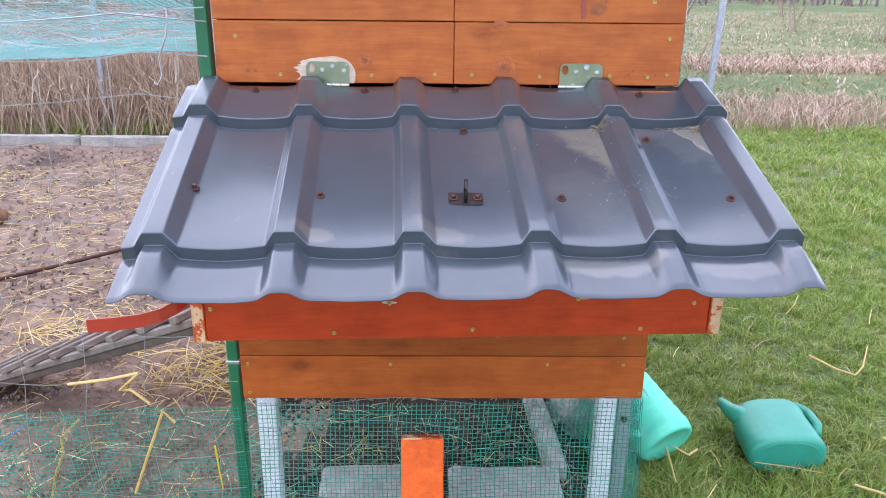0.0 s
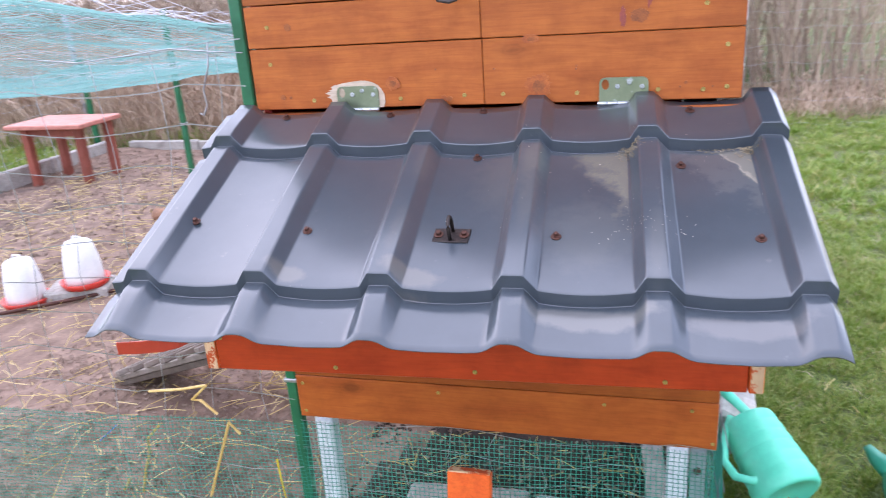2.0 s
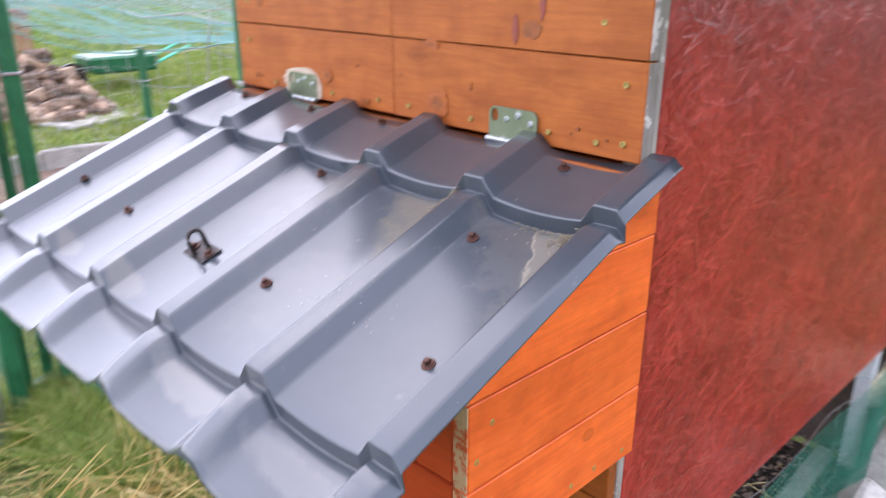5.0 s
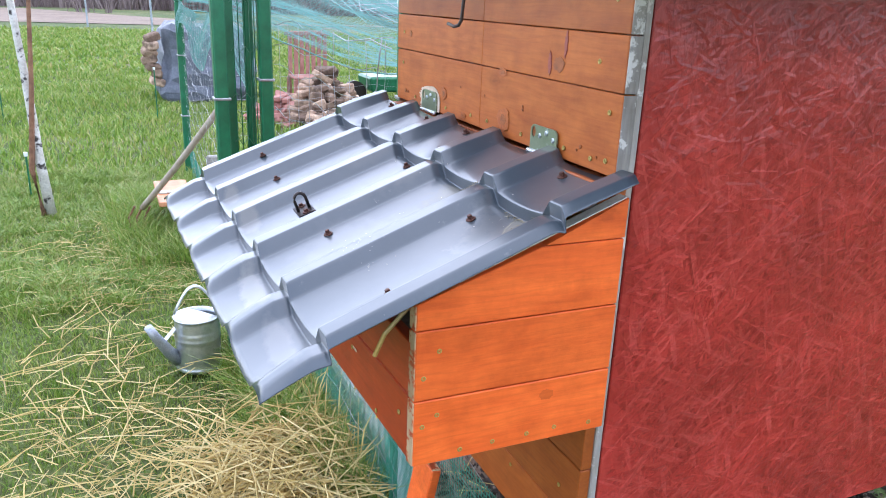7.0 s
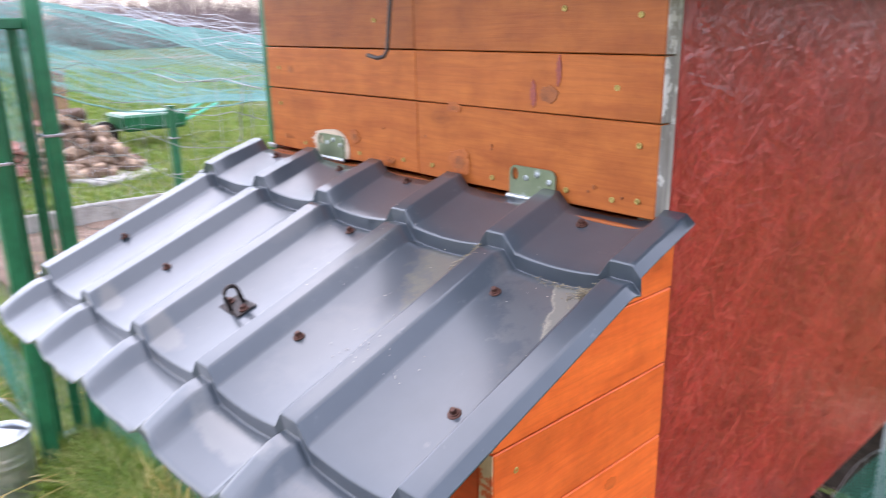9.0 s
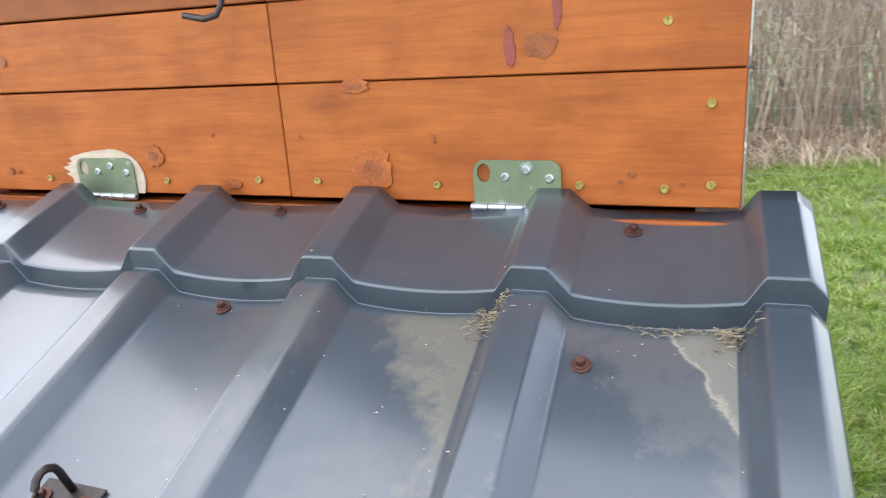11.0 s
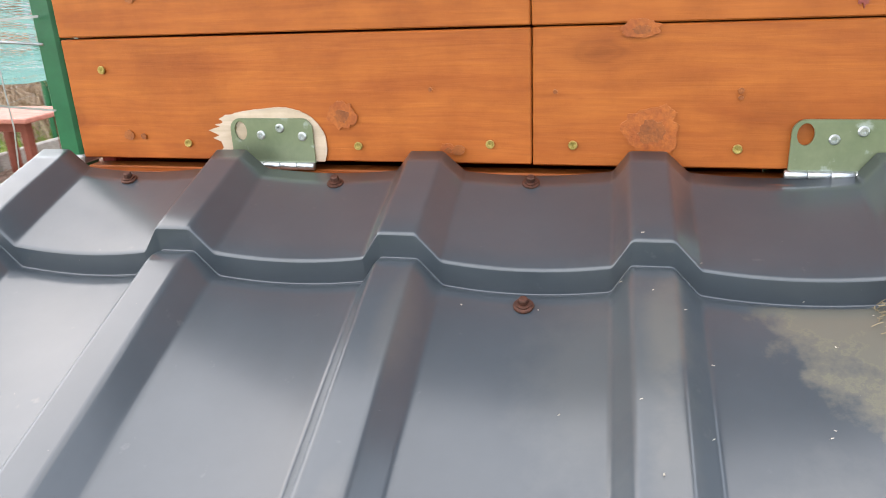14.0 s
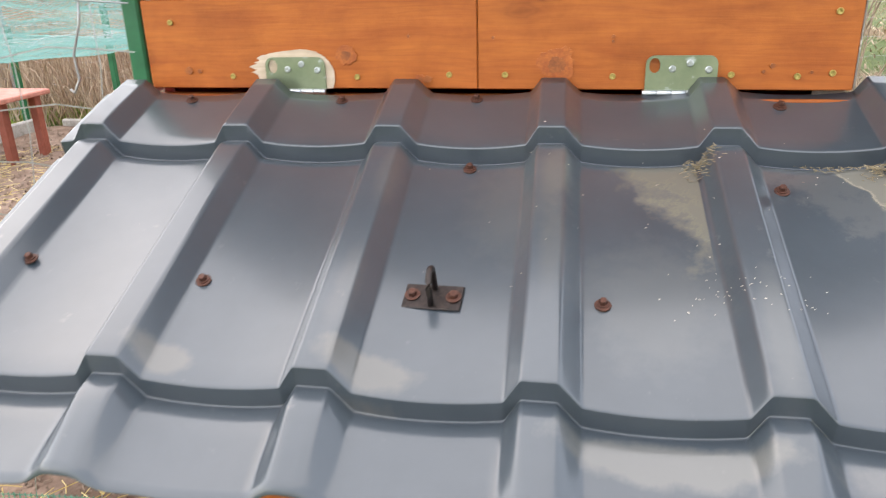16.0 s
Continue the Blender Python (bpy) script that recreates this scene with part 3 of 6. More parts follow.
def blade_field(name, x, y, z, h, w, lean, material, rng, label, category, tilt=None):
    """Curved blades or stalks at the places given, as one object."""
    n = len(x)
    ang = rng.uniform(0, 2 * np.pi, n)
    ca, sa = np.cos(ang), np.sin(ang)
    la = rng.uniform(0, 2 * np.pi, n) if tilt is None else tilt
    l = lean * rng.uniform(0.2, 1.0, n) * h
    v = np.zeros((n, 5, 3))
    for k, (f, ww) in enumerate(((0, 1), (0, -1), (0.55, -0.8), (0.55, 0.8), (1, 0))):
        v[:, k, 0] = x + ca * w * ww * 0.5 + np.cos(la) * l * f * f
        v[:, k, 1] = y + sa * w * ww * 0.5 + np.sin(la) * l * f * f
        v[:, k, 2] = z + h * f * (1 - 0.25 * f * lean)
    idx = np.arange(n)[:, None] * 5
    quads = (idx + np.array([0, 1, 2, 3])).tolist()
    tris = (idx + np.array([3, 2, 4])).tolist()
    me = bpy.data.meshes.new(name)
    me.from_pydata(v.reshape(-1, 3).tolist(), [], quads + tris)
    ob = mesh_ob(name, me, material)
    return tagged(ob, label, category, kind="stuff")


def litter(name, x, y, z, length, w, material, rng, label, category, rise=0.12):
    """Straws lying about: thin bars at all angles, lightly raised."""
    n = len(x)
    a = rng.uniform(0, 2 * np.pi, n)
    e = rng.uniform(-rise, rise, n)
    d = np.stack([np.cos(a) * np.cos(e), np.sin(a) * np.cos(e), np.sin(e)], 1) * (length / 2)[:, None]
    s = np.stack([-np.sin(a), np.cos(a), np.zeros(n)], 1) * (w / 2)
    up = np.zeros((n, 3))
    up[:, 2] = w * 0.6
    c = np.stack([x, y, z + np.abs(d[:, 2]) + w * 0.3], 1)
    kink = rng.normal(0, 1, (n, 3)) * (length * 0.03)[:, None]
    kink[:, 2] = np.abs(kink[:, 2])
    v = np.stack([c - d + s, c - d - s, c - d + up, c + kink + s, c + kink - s, c + kink + up, c + d + s, c + d - s, c + d + up], 1)
    idx = np.arange(n)[:, None] * 9
    f = []
    for o in (0, 3):
        for k in range(3):
            f += (idx + np.array([o + k, o + (k + 1) % 3, o + 3 + (k + 1) % 3, o + 3 + k])).tolist()
    me = bpy.data.meshes.new(name)
    me.from_pydata(v.reshape(-1, 3).tolist(), [], f)
    return tagged(mesh_ob(name, me, material), label, category, kind="stuff")


def hump(x, y):
    """Gentle unevenness of the ground."""
    return 0.018 * np.sin(1.7 * x + 0.6) * np.cos(1.3 * y) + 0.012 * np.sin(4.1 * x - 2.2 * y)


# ---- ground ----
def build_ground():
    def axis(lo, hi, step):
        mid = list(np.arange(lo, hi + 1e-6, step))
        out, s, v = [], step, hi
        while v < 600:
            s *= 1.5
            v += s
            out.append(v)
        low, s, v = [], step, lo
        while v > -600:
            s *= 1.5
            v -= s
            low.append(v)
        return np.array(low[::-1] + mid + out)

    xs, ys = axis(-8, 6, 0.2), axis(-3, 10, 0.2)
    gx, gy = np.meshgrid(xs, ys, indexing="ij")
    fade = np.clip(1.6 - np.maximum(np.abs(gx), np.abs(gy)) / 12, 0, 1)
    gz = hump(gx, gy) * fade - 0.006 - 0.16 * np.exp(-((gx - 0.1) / 0.6) ** 8 - ((gy - 2.2) / 0.75) ** 8)
    nx, ny = len(xs), len(ys)
    v = np.stack([gx, gy, gz], -1).reshape(-1, 3).tolist()
    f = [(i * ny + j, (i + 1) * ny + j, (i + 1) * ny + j + 1, i * ny + j + 1) for i in range(nx - 1) for j in range(ny - 1)]
    me = bpy.data.meshes.new("ground")
    me.from_pydata(v, [], f)
    tagged(mesh_ob("ground", me, TURF, True), "uneven green lawn running out into a rough meadow", "ground", kind="structure")

    xs, ys = np.arange(-5.25, 0.62, 0.06), np.arange(1.66, 7.1, 0.06)
    gx, gy = np.meshgrid(xs, ys, indexing="ij")
    gz = hump(gx, gy) + 0.02
    for i in range(len(xs)):
        for j in range(len(ys)):
            gz[i, j] += 0.022 * noise.noise((gx[i, j] * 3.0, gy[i, j] * 3.0, 0.3)) + 0.008 * noise.noise((gx[i, j] * 11, gy[i, j] * 11, 4.0))
    gz -= 0.13 * np.exp(-((gx - 0.12) / 0.34) ** 4 - ((gy - 2.1) / 0.42) ** 4)
    nx, ny = len(xs), len(ys)
    v = np.stack([gx, gy, gz], -1).reshape(-1, 3).tolist()
    f = [(i * ny + j, (i + 1) * ny + j, (i + 1) * ny + j + 1, i * ny + j + 1) for i in range(nx - 1) for j in range(ny - 1) if ys[j] < 3.1 or xs[i] < -0.4]
    # faces below the coop get the darker soil that stands in for shade
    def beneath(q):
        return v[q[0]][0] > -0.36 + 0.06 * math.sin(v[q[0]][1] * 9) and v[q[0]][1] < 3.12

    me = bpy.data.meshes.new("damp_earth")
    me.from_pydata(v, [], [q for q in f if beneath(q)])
    tagged(mesh_ob("damp_earth", me, SHADEDSOIL, True), "dug-up earth under the coop, its shade put into the dark colour", "soil", kind="structure")
    f = [q for q in f if not beneath(q)]
    me = bpy.data.meshes.new("run_floor")
    me.from_pydata(v, [], f)
    tagged(mesh_ob("run_floor", me, SOIL, True), "bare brown scratched soil of the hen run", "soil", kind="structure")


build_ground()


# ---- coop ----
WY, WX0, WX1 = 1.52, -0.347, 0.606
coop = thing("chicken_coop", (0.13, 2.3, 0), "orange-stained plank hen coop with red strand board side, raised on legs", "chicken coop")


def plank(x0, x1, z0, z1, y0=WY, depth=0.022, mat=WALL):
    dy = random.uniform(-0.0012, 0.0012)
    return part("plank", boxes(x0, x1, y0 + dy, y0 + depth, z0, z1, bev=0.0013), mat, coop)


ROWS_UP = [1.304, 1.4285, 1.512, 1.632, 1.684]
for za, zb in zip(ROWS_UP, ROWS_UP[1:]):
    xj = 0.1375 + 0.0015 * math.sin(za * 40)
    plank(WX0, xj - 0.0006, za + 0.001, zb - 0.0012)
    plank(xj + 0.0006, WX1, za + 0.0005, zb - 0.001)
    part("end_grain", boxes(WX1 + 0.0002, WX1 + 0.0022, WY + 0.001, WY + 0.0225, za + 0.001, zb - 0.0015, bev=0.0005), GREYEND, coop, "weathered grey board end")
for za, zb in ((0.562, 0.676), (0.676, 0.79), (0.79, 0.90)):
    plank(WX0 - 0.004, WX1 - 0.003, za + 0.001, zb - 0.001, mat=LOWWALL)
plank(WX0, WX1, 0.905, 1.10, WY + 0.004)
plank(WX0, WX1, 1.10, 1.2955, WY + 0.004)

part("ledger", boxes(WX0 + 0.01, WX1 - 0.004, WY - 0.021, WY - 0.002, 1.262, 1.2962), WALL, coop, "orange ledger strip behind the lid's upper edge")
part("corner_batten", boxes(WX1 - 0.04, WX1 + 0.0005, WY + 0.0225, WY + 0.036, 0.56, 1.684), GREYEND, coop, "pale grey weathered corner batten")
osb = boxes(WX1 - 0.0175, WX1 - 0.0005, WY + 0.0395, 3.13, 0.555, 1.684, bev=0.002)
panel = part("side_panel", osb, OSB, coop, "strand board painted red-brown, rough flakes showing")


def strands(n, y0, y1, z0, z1, x, seed):
    """Wood strands lying over one another under the paint, each a little tilted and with torn ends."""
    r = random.Random(seed)
    bm = bmesh.new()
    for _ in range(n):
        cy, cz = r.uniform(y0 + 0.02, y1 - 0.02), r.uniform(z0 + 0.02, z1 - 0.02)
        a = math.radians(r.gauss(14, 26) if r.random() < 0.62 else r.uniform(0, 180))
        l, w = r.uniform(0.01, 0.042), r.uniform(0.0009, 0.004)
        ca, sa = math.cos(a), math.sin(a)
        base, roll, pitch = r.uniform(-0.0004, 0.0006), r.uniform(-0.13, 0.13), r.uniform(-0.012, 0.012)
        ends = []
        for u, v in ((-1, -1), (-0.2, -1.1), (1, -0.6), (1.1, 0.5), (0.1, 1), (-0.9, 0.8)):
            u, v = u * l * r.uniform(0.8, 1.1), v * w * r.uniform(0.6, 1.15)
            y, z = cy + u * ca - v * sa, cz + u * sa + v * ca
            ends.append(bm.verts.new((x + base + v * roll + u * pitch, min(y1, max(y0, y)), min(z1, max(z0, z)))))
        f = bm.faces.new(ends)
        f.normal_update()
        if f.normal.x < 0:
            f.normal_flip()
    return bm


tagged(part("strand_relief", strands(26000, WY + 0.041, 3.128, 0.557, 1.682, WX1, 17), OSB, panel), kind="stuff")
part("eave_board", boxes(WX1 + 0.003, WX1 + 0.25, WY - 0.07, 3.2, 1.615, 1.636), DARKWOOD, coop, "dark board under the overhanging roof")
part("back_panel", boxes(WX0 + 0.004, WX1 - 0.02, 3.11, 3.128, 0.56, 1.684), OSB, coop)
part("end_panel", boxes(WX0 + 0.002, WX0 + 0.02, WY + 0.024, 3.108, 0.56, 1.684), OSB, coop)
part("floor_board", boxes(WX0 + 0.022, WX1 - 0.02, WY + 0.048, 3.108, 0.56, 0.58), GREYWOOD, coop)
# added board at the back, only there to darken the space below
part("skirt_board", boxes(WX0 + 0.03, WX1 - 0.03, 3.135, 3.155, 0.02, 0.552), DARKWOOD, coop, "added dark board that keeps light out from under the coop")
part("roof_board", boxes(WX0 - 0.006, WX1 + 0.2, WY - 0.1, 3.2, 1.688, 1.712), GREYWOOD, coop)
for x0, y0 in ((-0.326, 1.535), (0.505, 1.535), (-0.326, 3.05), (0.505, 3.05)):
    part("leg", boxes(x0, x0 + 0.045, y0, y0 + 0.045, 0, 0.558, bev=0.004), WHITEPOST, coop, "white painted square steel leg")
bm = boxes(0.553, 0.585, 1.532, 1.536, 0, 0.558, bev=0.0008)
box(bm, 0.581, 0.585, 1.537, 1.565, 0, 0.558, bev=0.0008)
part("angle_iron", bm, GREYSTEEL, coop, "grey steel angle bolted beside the leg")
for z in (0.50, 0.22):
    bm = lathe(bmesh.new(), [(0.0085, 0), (0.0085, 0.005), (0.006, 0.008), (0, 0.008)], 10, pose(0.568, 1.5318, z, 90))
    part("bolt", bm, RUST, coop)


def wood_screw(x, y, z, parent, m):
    bm = lathe(bmesh.new(), [(0.0042, -0.001), (0.0042, 0.0002), (0.0036, 0.0008), (0.0016, 0.0006), (0.0012, -0.0004), (0, -0.0004)], 10, m)
    return part("screw", bm, BRASS, parent)


for x, z in ((0.578, 1.399), (0.58, 1.326), (0.176, 1.324), (-0.303, 1.397), (-0.216, 1.322), (0.100, 1.324), (-0.03, 1.321), (0.316, 1.322), (0.462, 1.324),
             (0.54, 1.47), (0.57, 1.56), (-0.30, 1.47), (0.54, 1.322), (-0.32, 1.655), (0.03, 1.56), (0.45, 1.57)):
    wood_screw(x, WY, z, coop, pose(x, WY - 0.0015, z, 90))
for x, z in ((-0.29, 0.72), (-0.335, 0.655), (-0.335, 0.58), (0.0, 0.655), (0.37, 0.655), (0.55, 0.655), (0.545, 0.725), (0.595, 0.578), (0.25, 0.73)):
    wood_screw(x, WY, z, coop, pose(x, WY - 0.0015, z, 90))


def blob(cx, cz, rx, rz, seed, n=28, y=WY - 0.0018, rough=0.12, depth=0.0012, sq=1.0):
    """A thin irregular patch on the wall."""
    r = random.Random(seed)
    bm = bmesh.new()
    front, back = [], []
    for k in range(n):
        t = 2 * math.pi * k / n
        s = 1 + r.uniform(-rough, rough)
        c, d = math.cos(t), math.sin(t)
        c, d = math.copysign(abs(c) ** sq, c), math.copysign(abs(d) ** sq, d)
        front.append(bm.verts.new((cx + rx * s * c, y, cz + rz * s * d)))
        back.append(bm.verts.new((cx + rx * s * c, y + depth, cz + rz * s * d)))
    bm.faces.new(front[::-1])
    for k in range(n):
        bm.faces.new((front[k], front[(k + 1) % n], back[(k + 1) % n], back[k]))
    return bm


for x, z, rx, rz, sd in ((0.427, 1.4555, 0.0165, 0.012, 1), (-0.284, 1.33, 0.006, 0.005, 4), (0.51, 1.335, 0.003, 0.003, 5), (-0.255, 1.468, 0.007, 0.007, 6),
                         (0.315, 1.372, 0.0025, 0.0025, 7), (0.315, 1.366, 0.0022, 0.002, 8), (0.045, 1.375, 0.002, 0.002, 9), (-0.267, 1.329, 0.003, 0.003, 10),
                         (0.07, 1.318, 0.006, 0.005, 11), (0.16, 1.372, 0.002, 0.002, 12), (0.5, 1.328, 0.002, 0.002, 13), (0.556, 1.327, 0.002, 0.002, 14)):
    part("knot", blob(x, z, rx, rz, sd), KNOT, coop)
for k, (x, z, rx, rz) in enumerate(((-0.045, 1.351, 0.015, 0.013), (0.243, 1.338, 0.024, 0.022), (0.231, 1.424, 0.016, 0.008), (0.059, 1.319, 0.007, 0.006))):
    part("knot", blob(x, z, rx, rz, 70 + k, rough=0.16, y=WY - 0.0014, depth=0.0008), KNOTHALO, coop, "soft knot ring")
    part("knot", blob(x + 0.001, z - 0.001, rx * 0.5, rz * 0.45, 80 + k, rough=0.2, y=WY - 0.0018), KNOT, coop)
for x, z, rx, rz, sd in ((0.4435, 1.489, 0.0045, 0.02, 21), (0.398, 1.455, 0.005, 0.018, 22)):
    part("paint_drip", blob(x, z, rx, rz, sd, rough=0.2), PURPLE, coop, "dried purple-brown paint drip")
bm = tube(bmesh.new(), [(0.131, WY - 0.002, 1.672), (0.130, WY - 0.03, 1.666), (0.128, WY - 0.034, 1.64), (0.116, WY - 0.034, 1.57), (0.108, WY - 0.035, 1.512), (0.102, WY - 0.038, 1.502), (0.09, WY - 0.042, 1.499), (0.068, WY - 0.046, 1.504)], 0.0035, 8)
part("gate_hook", bm, HOOKIRON, coop, "long bent dark iron hook", True)


# ---- nesting box ----
BX0, BX1, BY = -0.33, 0.628, 1.198
SK, SX = 0.04, 0.61
nest = thing("nesting_box", (0.14, 1.36, 0.89), "orange-red plank nesting box built onto the coop wall", "nesting box")


def side_top(y):
    return 1.150 + (y - 1.2) * 0.389


for x0 in (BX0, BX1 - 0.0205):
    YB = 1.518 if x0 < 0 else 1.533
    rows = [0.89, 0.9985, 1.109, 1.217]
    for za, zb in zip(rows, rows[1:]):
        bm = bmesh.new()
        if zb > 1.15:
            prof = [(BY, za + 0.001), (YB, za + 0.001), (YB, zb - 0.001), (1.2 + (zb - 0.001 - 1.142) / 0.389, zb - 0.001), (BY, side_top(BY))]
        else:
            prof = [(BY, za + 0.001), (YB, za + 0.001), (YB, zb - 0.001), (BY, zb - 0.001)]
        a = [bm.verts.new((x0, y, z)) for y, z in prof]
        b = [bm.verts.new((x0 + 0.022, y, z)) for y, z in prof]
        bm.faces.new(a), bm.faces.new(b[::-1])
        for k in range(len(prof)):
            bm.faces.new((a[k - 1], a[k], b[k], b[k - 1]))
        bmesh.ops.recalc_face_normals(bm, faces=bm.faces)
        bmesh.ops.bevel(bm, geom=bm.edges[:], offset=0.0014, segments=1, affect="EDGES")
        part("side_plank", skew(bm, SK, SX), BOXLIT, nest)
        part("end_grain", skew(boxes(x0 + 0.0012, x0 + 0.0208, BY - 0.0016, BY + 0.002, za + 0.002, min(zb, side_top(BY)) - 0.002, bev=0.0005), SK, SX), ENDGRAIN, nest, "bare worn board end, paint flaked")
    bm = bmesh.new()
    prof = [(1.2 + (1.2185 - 1.142) / 0.389, 1.2185), (YB, 1.2185), (YB, side_top(YB))]
    a = [bm.verts.new((x0, y, z)) for y, z in prof]
    b = [bm.verts.new((x0 + 0.022, y, z)) for y, z in prof]
    bm.faces.new(a), bm.faces.new(b[::-1])
    for k in range(3):
        bm.faces.new((a[k - 1], a[k], b[k], b[k - 1]))
    bmesh.ops.recalc_face_normals(bm, faces=bm.faces)
    part("side_plank", skew(bm, SK, SX), BOXLIT, nest)
    bm = bmesh.new()
    prof = [(1.262, side_top(1.262) + 0.0005), (YB - 0.002, side_top(YB - 0.002) + 0.0005), (YB - 0.002, side_top(YB - 0.002) + 0.0025), (1.262, side_top(1.262) + 0.0025)]
    a = [bm.verts.new((x0 + 0.001, y, z)) for y, z in prof]
    b = [bm.verts.new((x0 + 0.0195, y, z)) for y, z in prof]
    bm.faces.new(a), bm.faces.new(b[::-1])
    for k in range(4):
        bm.faces.new((a[k - 1], a[k], b[k], b[k - 1]))
    bmesh.ops.recalc_face_normals(bm, faces=bm.faces)
    part("top_edge", skew(bm, SK, SX), PALE, nest, "bare pale sawn upper edge")
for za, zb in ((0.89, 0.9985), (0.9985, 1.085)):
    part("front_plank", skew(boxes(BX0 + 0.0225, BX1 - 0.0225, BY + 0.001, BY + 0.021, za + 0.001, zb - 0.001), SK, SX), BOXSHADED, nest)
part("bottom_board", skew(boxes(BX0 + 0.023, BX1 - 0.023, BY + 0.022, 1.517, 0.893, 0.908), SK, SX), GREYWOOD, nest)
for x, z in ((-0.28, 0.975), (-0.08, 0.905), (0.02, 0.962), (0.17, 0.908), (0.36, 0.966), (0.48, 0.905), (0.575, 0.955), (-0.295, 0.955)):
    y = BY + SK * (x - SX)
    wood_screw(x, y, z, nest, pose(x, y - 0.0012, z, 90))
for y, z in ((1.235, 1.075), (1.212, 1.035), (1.235, 0.972), (1.212, 0.956), (1.275, 0.905), (1.33, 0.907), (1.39, 0.908), (1.44, 0.91), (1.505, 0.906)):
    wood_screw(BX1, y, z, nest, pose(BX1 + 0.0012, y, z, 90, 0, 90))
bm = blob(0, 0, 0.013, 0.009, 31, y=0)
bmesh.ops.transform(bm, matrix=pose(BX1 + 0.0018, 1.42, 0.972, 0, 0, 90), verts=bm.verts)
part("knot", bm, BOXLIT, nest)
for x, z in ((0.02, 0.9635), (0.37, 0.9675)):
    y = BY + SK * (x - SX) - 0.0008
    part("bare_scratch", blob(x, z, 0.014, 0.0022, 41, y=y, depth=0.001), PALE, nest)


# ---- metal lid ----
RX, PIT = -0.3507, 0.197
LK, LX, LT = 0.036, 0.15, 0.047
lid = thing("nest_box_lid", (0.15, 1.24, 1.15), "dark grey metal tile sheet lid, dusty and silt stained", "lid")


def ridge(x):
    u = (x - RX) % PIT
    if u <= 0.031:
        return 0.024
    if u <= 0.051:
        return 0.024 - 0.022 * (u - 0.031) / 0.020
    if u <= 0.183:
        return -0.003 + 0.005 * ((u - 0.117) / 0.066) ** 2
    return 0.002 + 0.022 * (u - 0.183) / 0.014


def ridge_soft(x):
    return sum(ridge(x + d) for d in (-0.001, 0, 0.001)) / 3


def sheet_z(y):
    """Height of the valley line, course by course."""
    if y >= 1.380:
        return 1.2600 + 0.34 * (y - 1.380)
    if y >= 1.040:
        return 1.1195 + 0.37 * (y - 1.040)
    return 1.1015 + 0.40 * (y - 1.040)


def build_sheet():
    rows = []

    def course(y1, y0, n):
        for i in range(n + 1):
            y = y1 + (y0 - y1) * i / n
            rows.append((y, sheet_z(max(y, y0 + 1e-6)), 1.0))

    course(1.503, 1.3835, 6)
    rows += [(1.3815, 1.2600, 1), (1.3805, 1.2592, 1), (1.3800, 1.2582, 1), (1.3835, 1.2385, 1), (1.3825, 1.2375, 1), (1.3795, 1.2382, 1), (1.374, 1.2392, 1), (1.367, 1.2396, 1)]
    flat = [len(rows) - 6]
    course(1.358, 1.0435, 14)
    rows += [(1.0415, 1.1196, 1), (1.0405, 1.1188, 1), (1.0400, 1.1178, 1), (1.0442, 1.0982, 1), (1.0432, 1.0972, 1), (1.0405, 1.0972, 1), (1.034, 1.0962, 1), (1.027, 1.0948, 1)]
    flat.append(len(rows) - 6)
    course(1.020, 0.952, 6)
    xs = np.arange(-0.3845, 0.6785, 0.002)
    hs = [ridge_soft(x) for x in xs]
    verts = []
    for y, z, k in rows:
        for x, h in zip(xs, hs):
            wav = 0.0011 * noise.noise((x * 6, y * 6, 1.0))
            eav = 0.0016 * noise.noise((x * 22, 3.0, 1.0)) if y < 0.96 else 0
            k = 1.0 - 0.16 * min(1.0, max(0.0, (y - 1.42) / 0.08))
            if y < 1.03:
                t = (1.03 - y) / 0.078
                k = 1.0 - 0.45 * t * t
                h = h + (sum(ridge(x + 0.003 * q) for q in range(-3, 4)) / 7 - h) * t
            verts.append((x - LT * (y - 1.2), y + LK * (x - LX) + eav, z + h * k + wav))
    nx = len(xs)
    faces = [(i * nx + j, (i + 1) * nx + j, (i + 1) * nx + j + 1, i * nx + j + 1) for i in range(len(rows) - 1) for j in range(nx - 1)]
    me = bpy.data.meshes.new("tile_sheet")
    me.from_pydata(verts, [], faces)
    ob = mesh_ob("tile_sheet", me, SHEET, True)
    for i in flat:
        for j in range(nx - 1):
            me.polygons[i * (nx - 1) + j].use_smooth = False
    sol = ob.modifiers.new("thickness", "SOLIDIFY")
    sol.thickness, sol.offset = 0.0012, -1
    under(ob, lid)


build_sheet()
SLOPE = math.degrees(math.atan(0.37))


def on_sheet(x, y, lift=0.0):
    return pose(x, y, sheet_z(y - LK * (x - LX)) + ridge_soft(x + LT * (y - 1.2)) + lift, SLOPE)


def hex_screw(x, y, size=0.88):
    bm = lathe(bmesh.new(), [(0.0088 * size, 0), (0.0092 * size, 0.0012), (0.0088 * size, 0.002), (0.0066 * size, 0.0024), (0.0066 * size, 0.0036), (0.0052 * size, 0.0038)], 20)
    lathe(bm, [(0.0046 * size, 0.0038), (0.0046 * size, 0.0078), (0.0038 * size, 0.0086), (0, 0.0088)], 6, pose(0, 0, 0, 0, 0, random.uniform(0, 60)))
    bmesh.ops.transform(bm, matrix=on_sheet(x, y) @ pose(0, 0, 0, random.uniform(-5, 5), random.uniform(-5, 5)), verts=bm.verts)
    return part("roofing_screw", bm, RUST, lid, "rusty brown hex roofing screw")


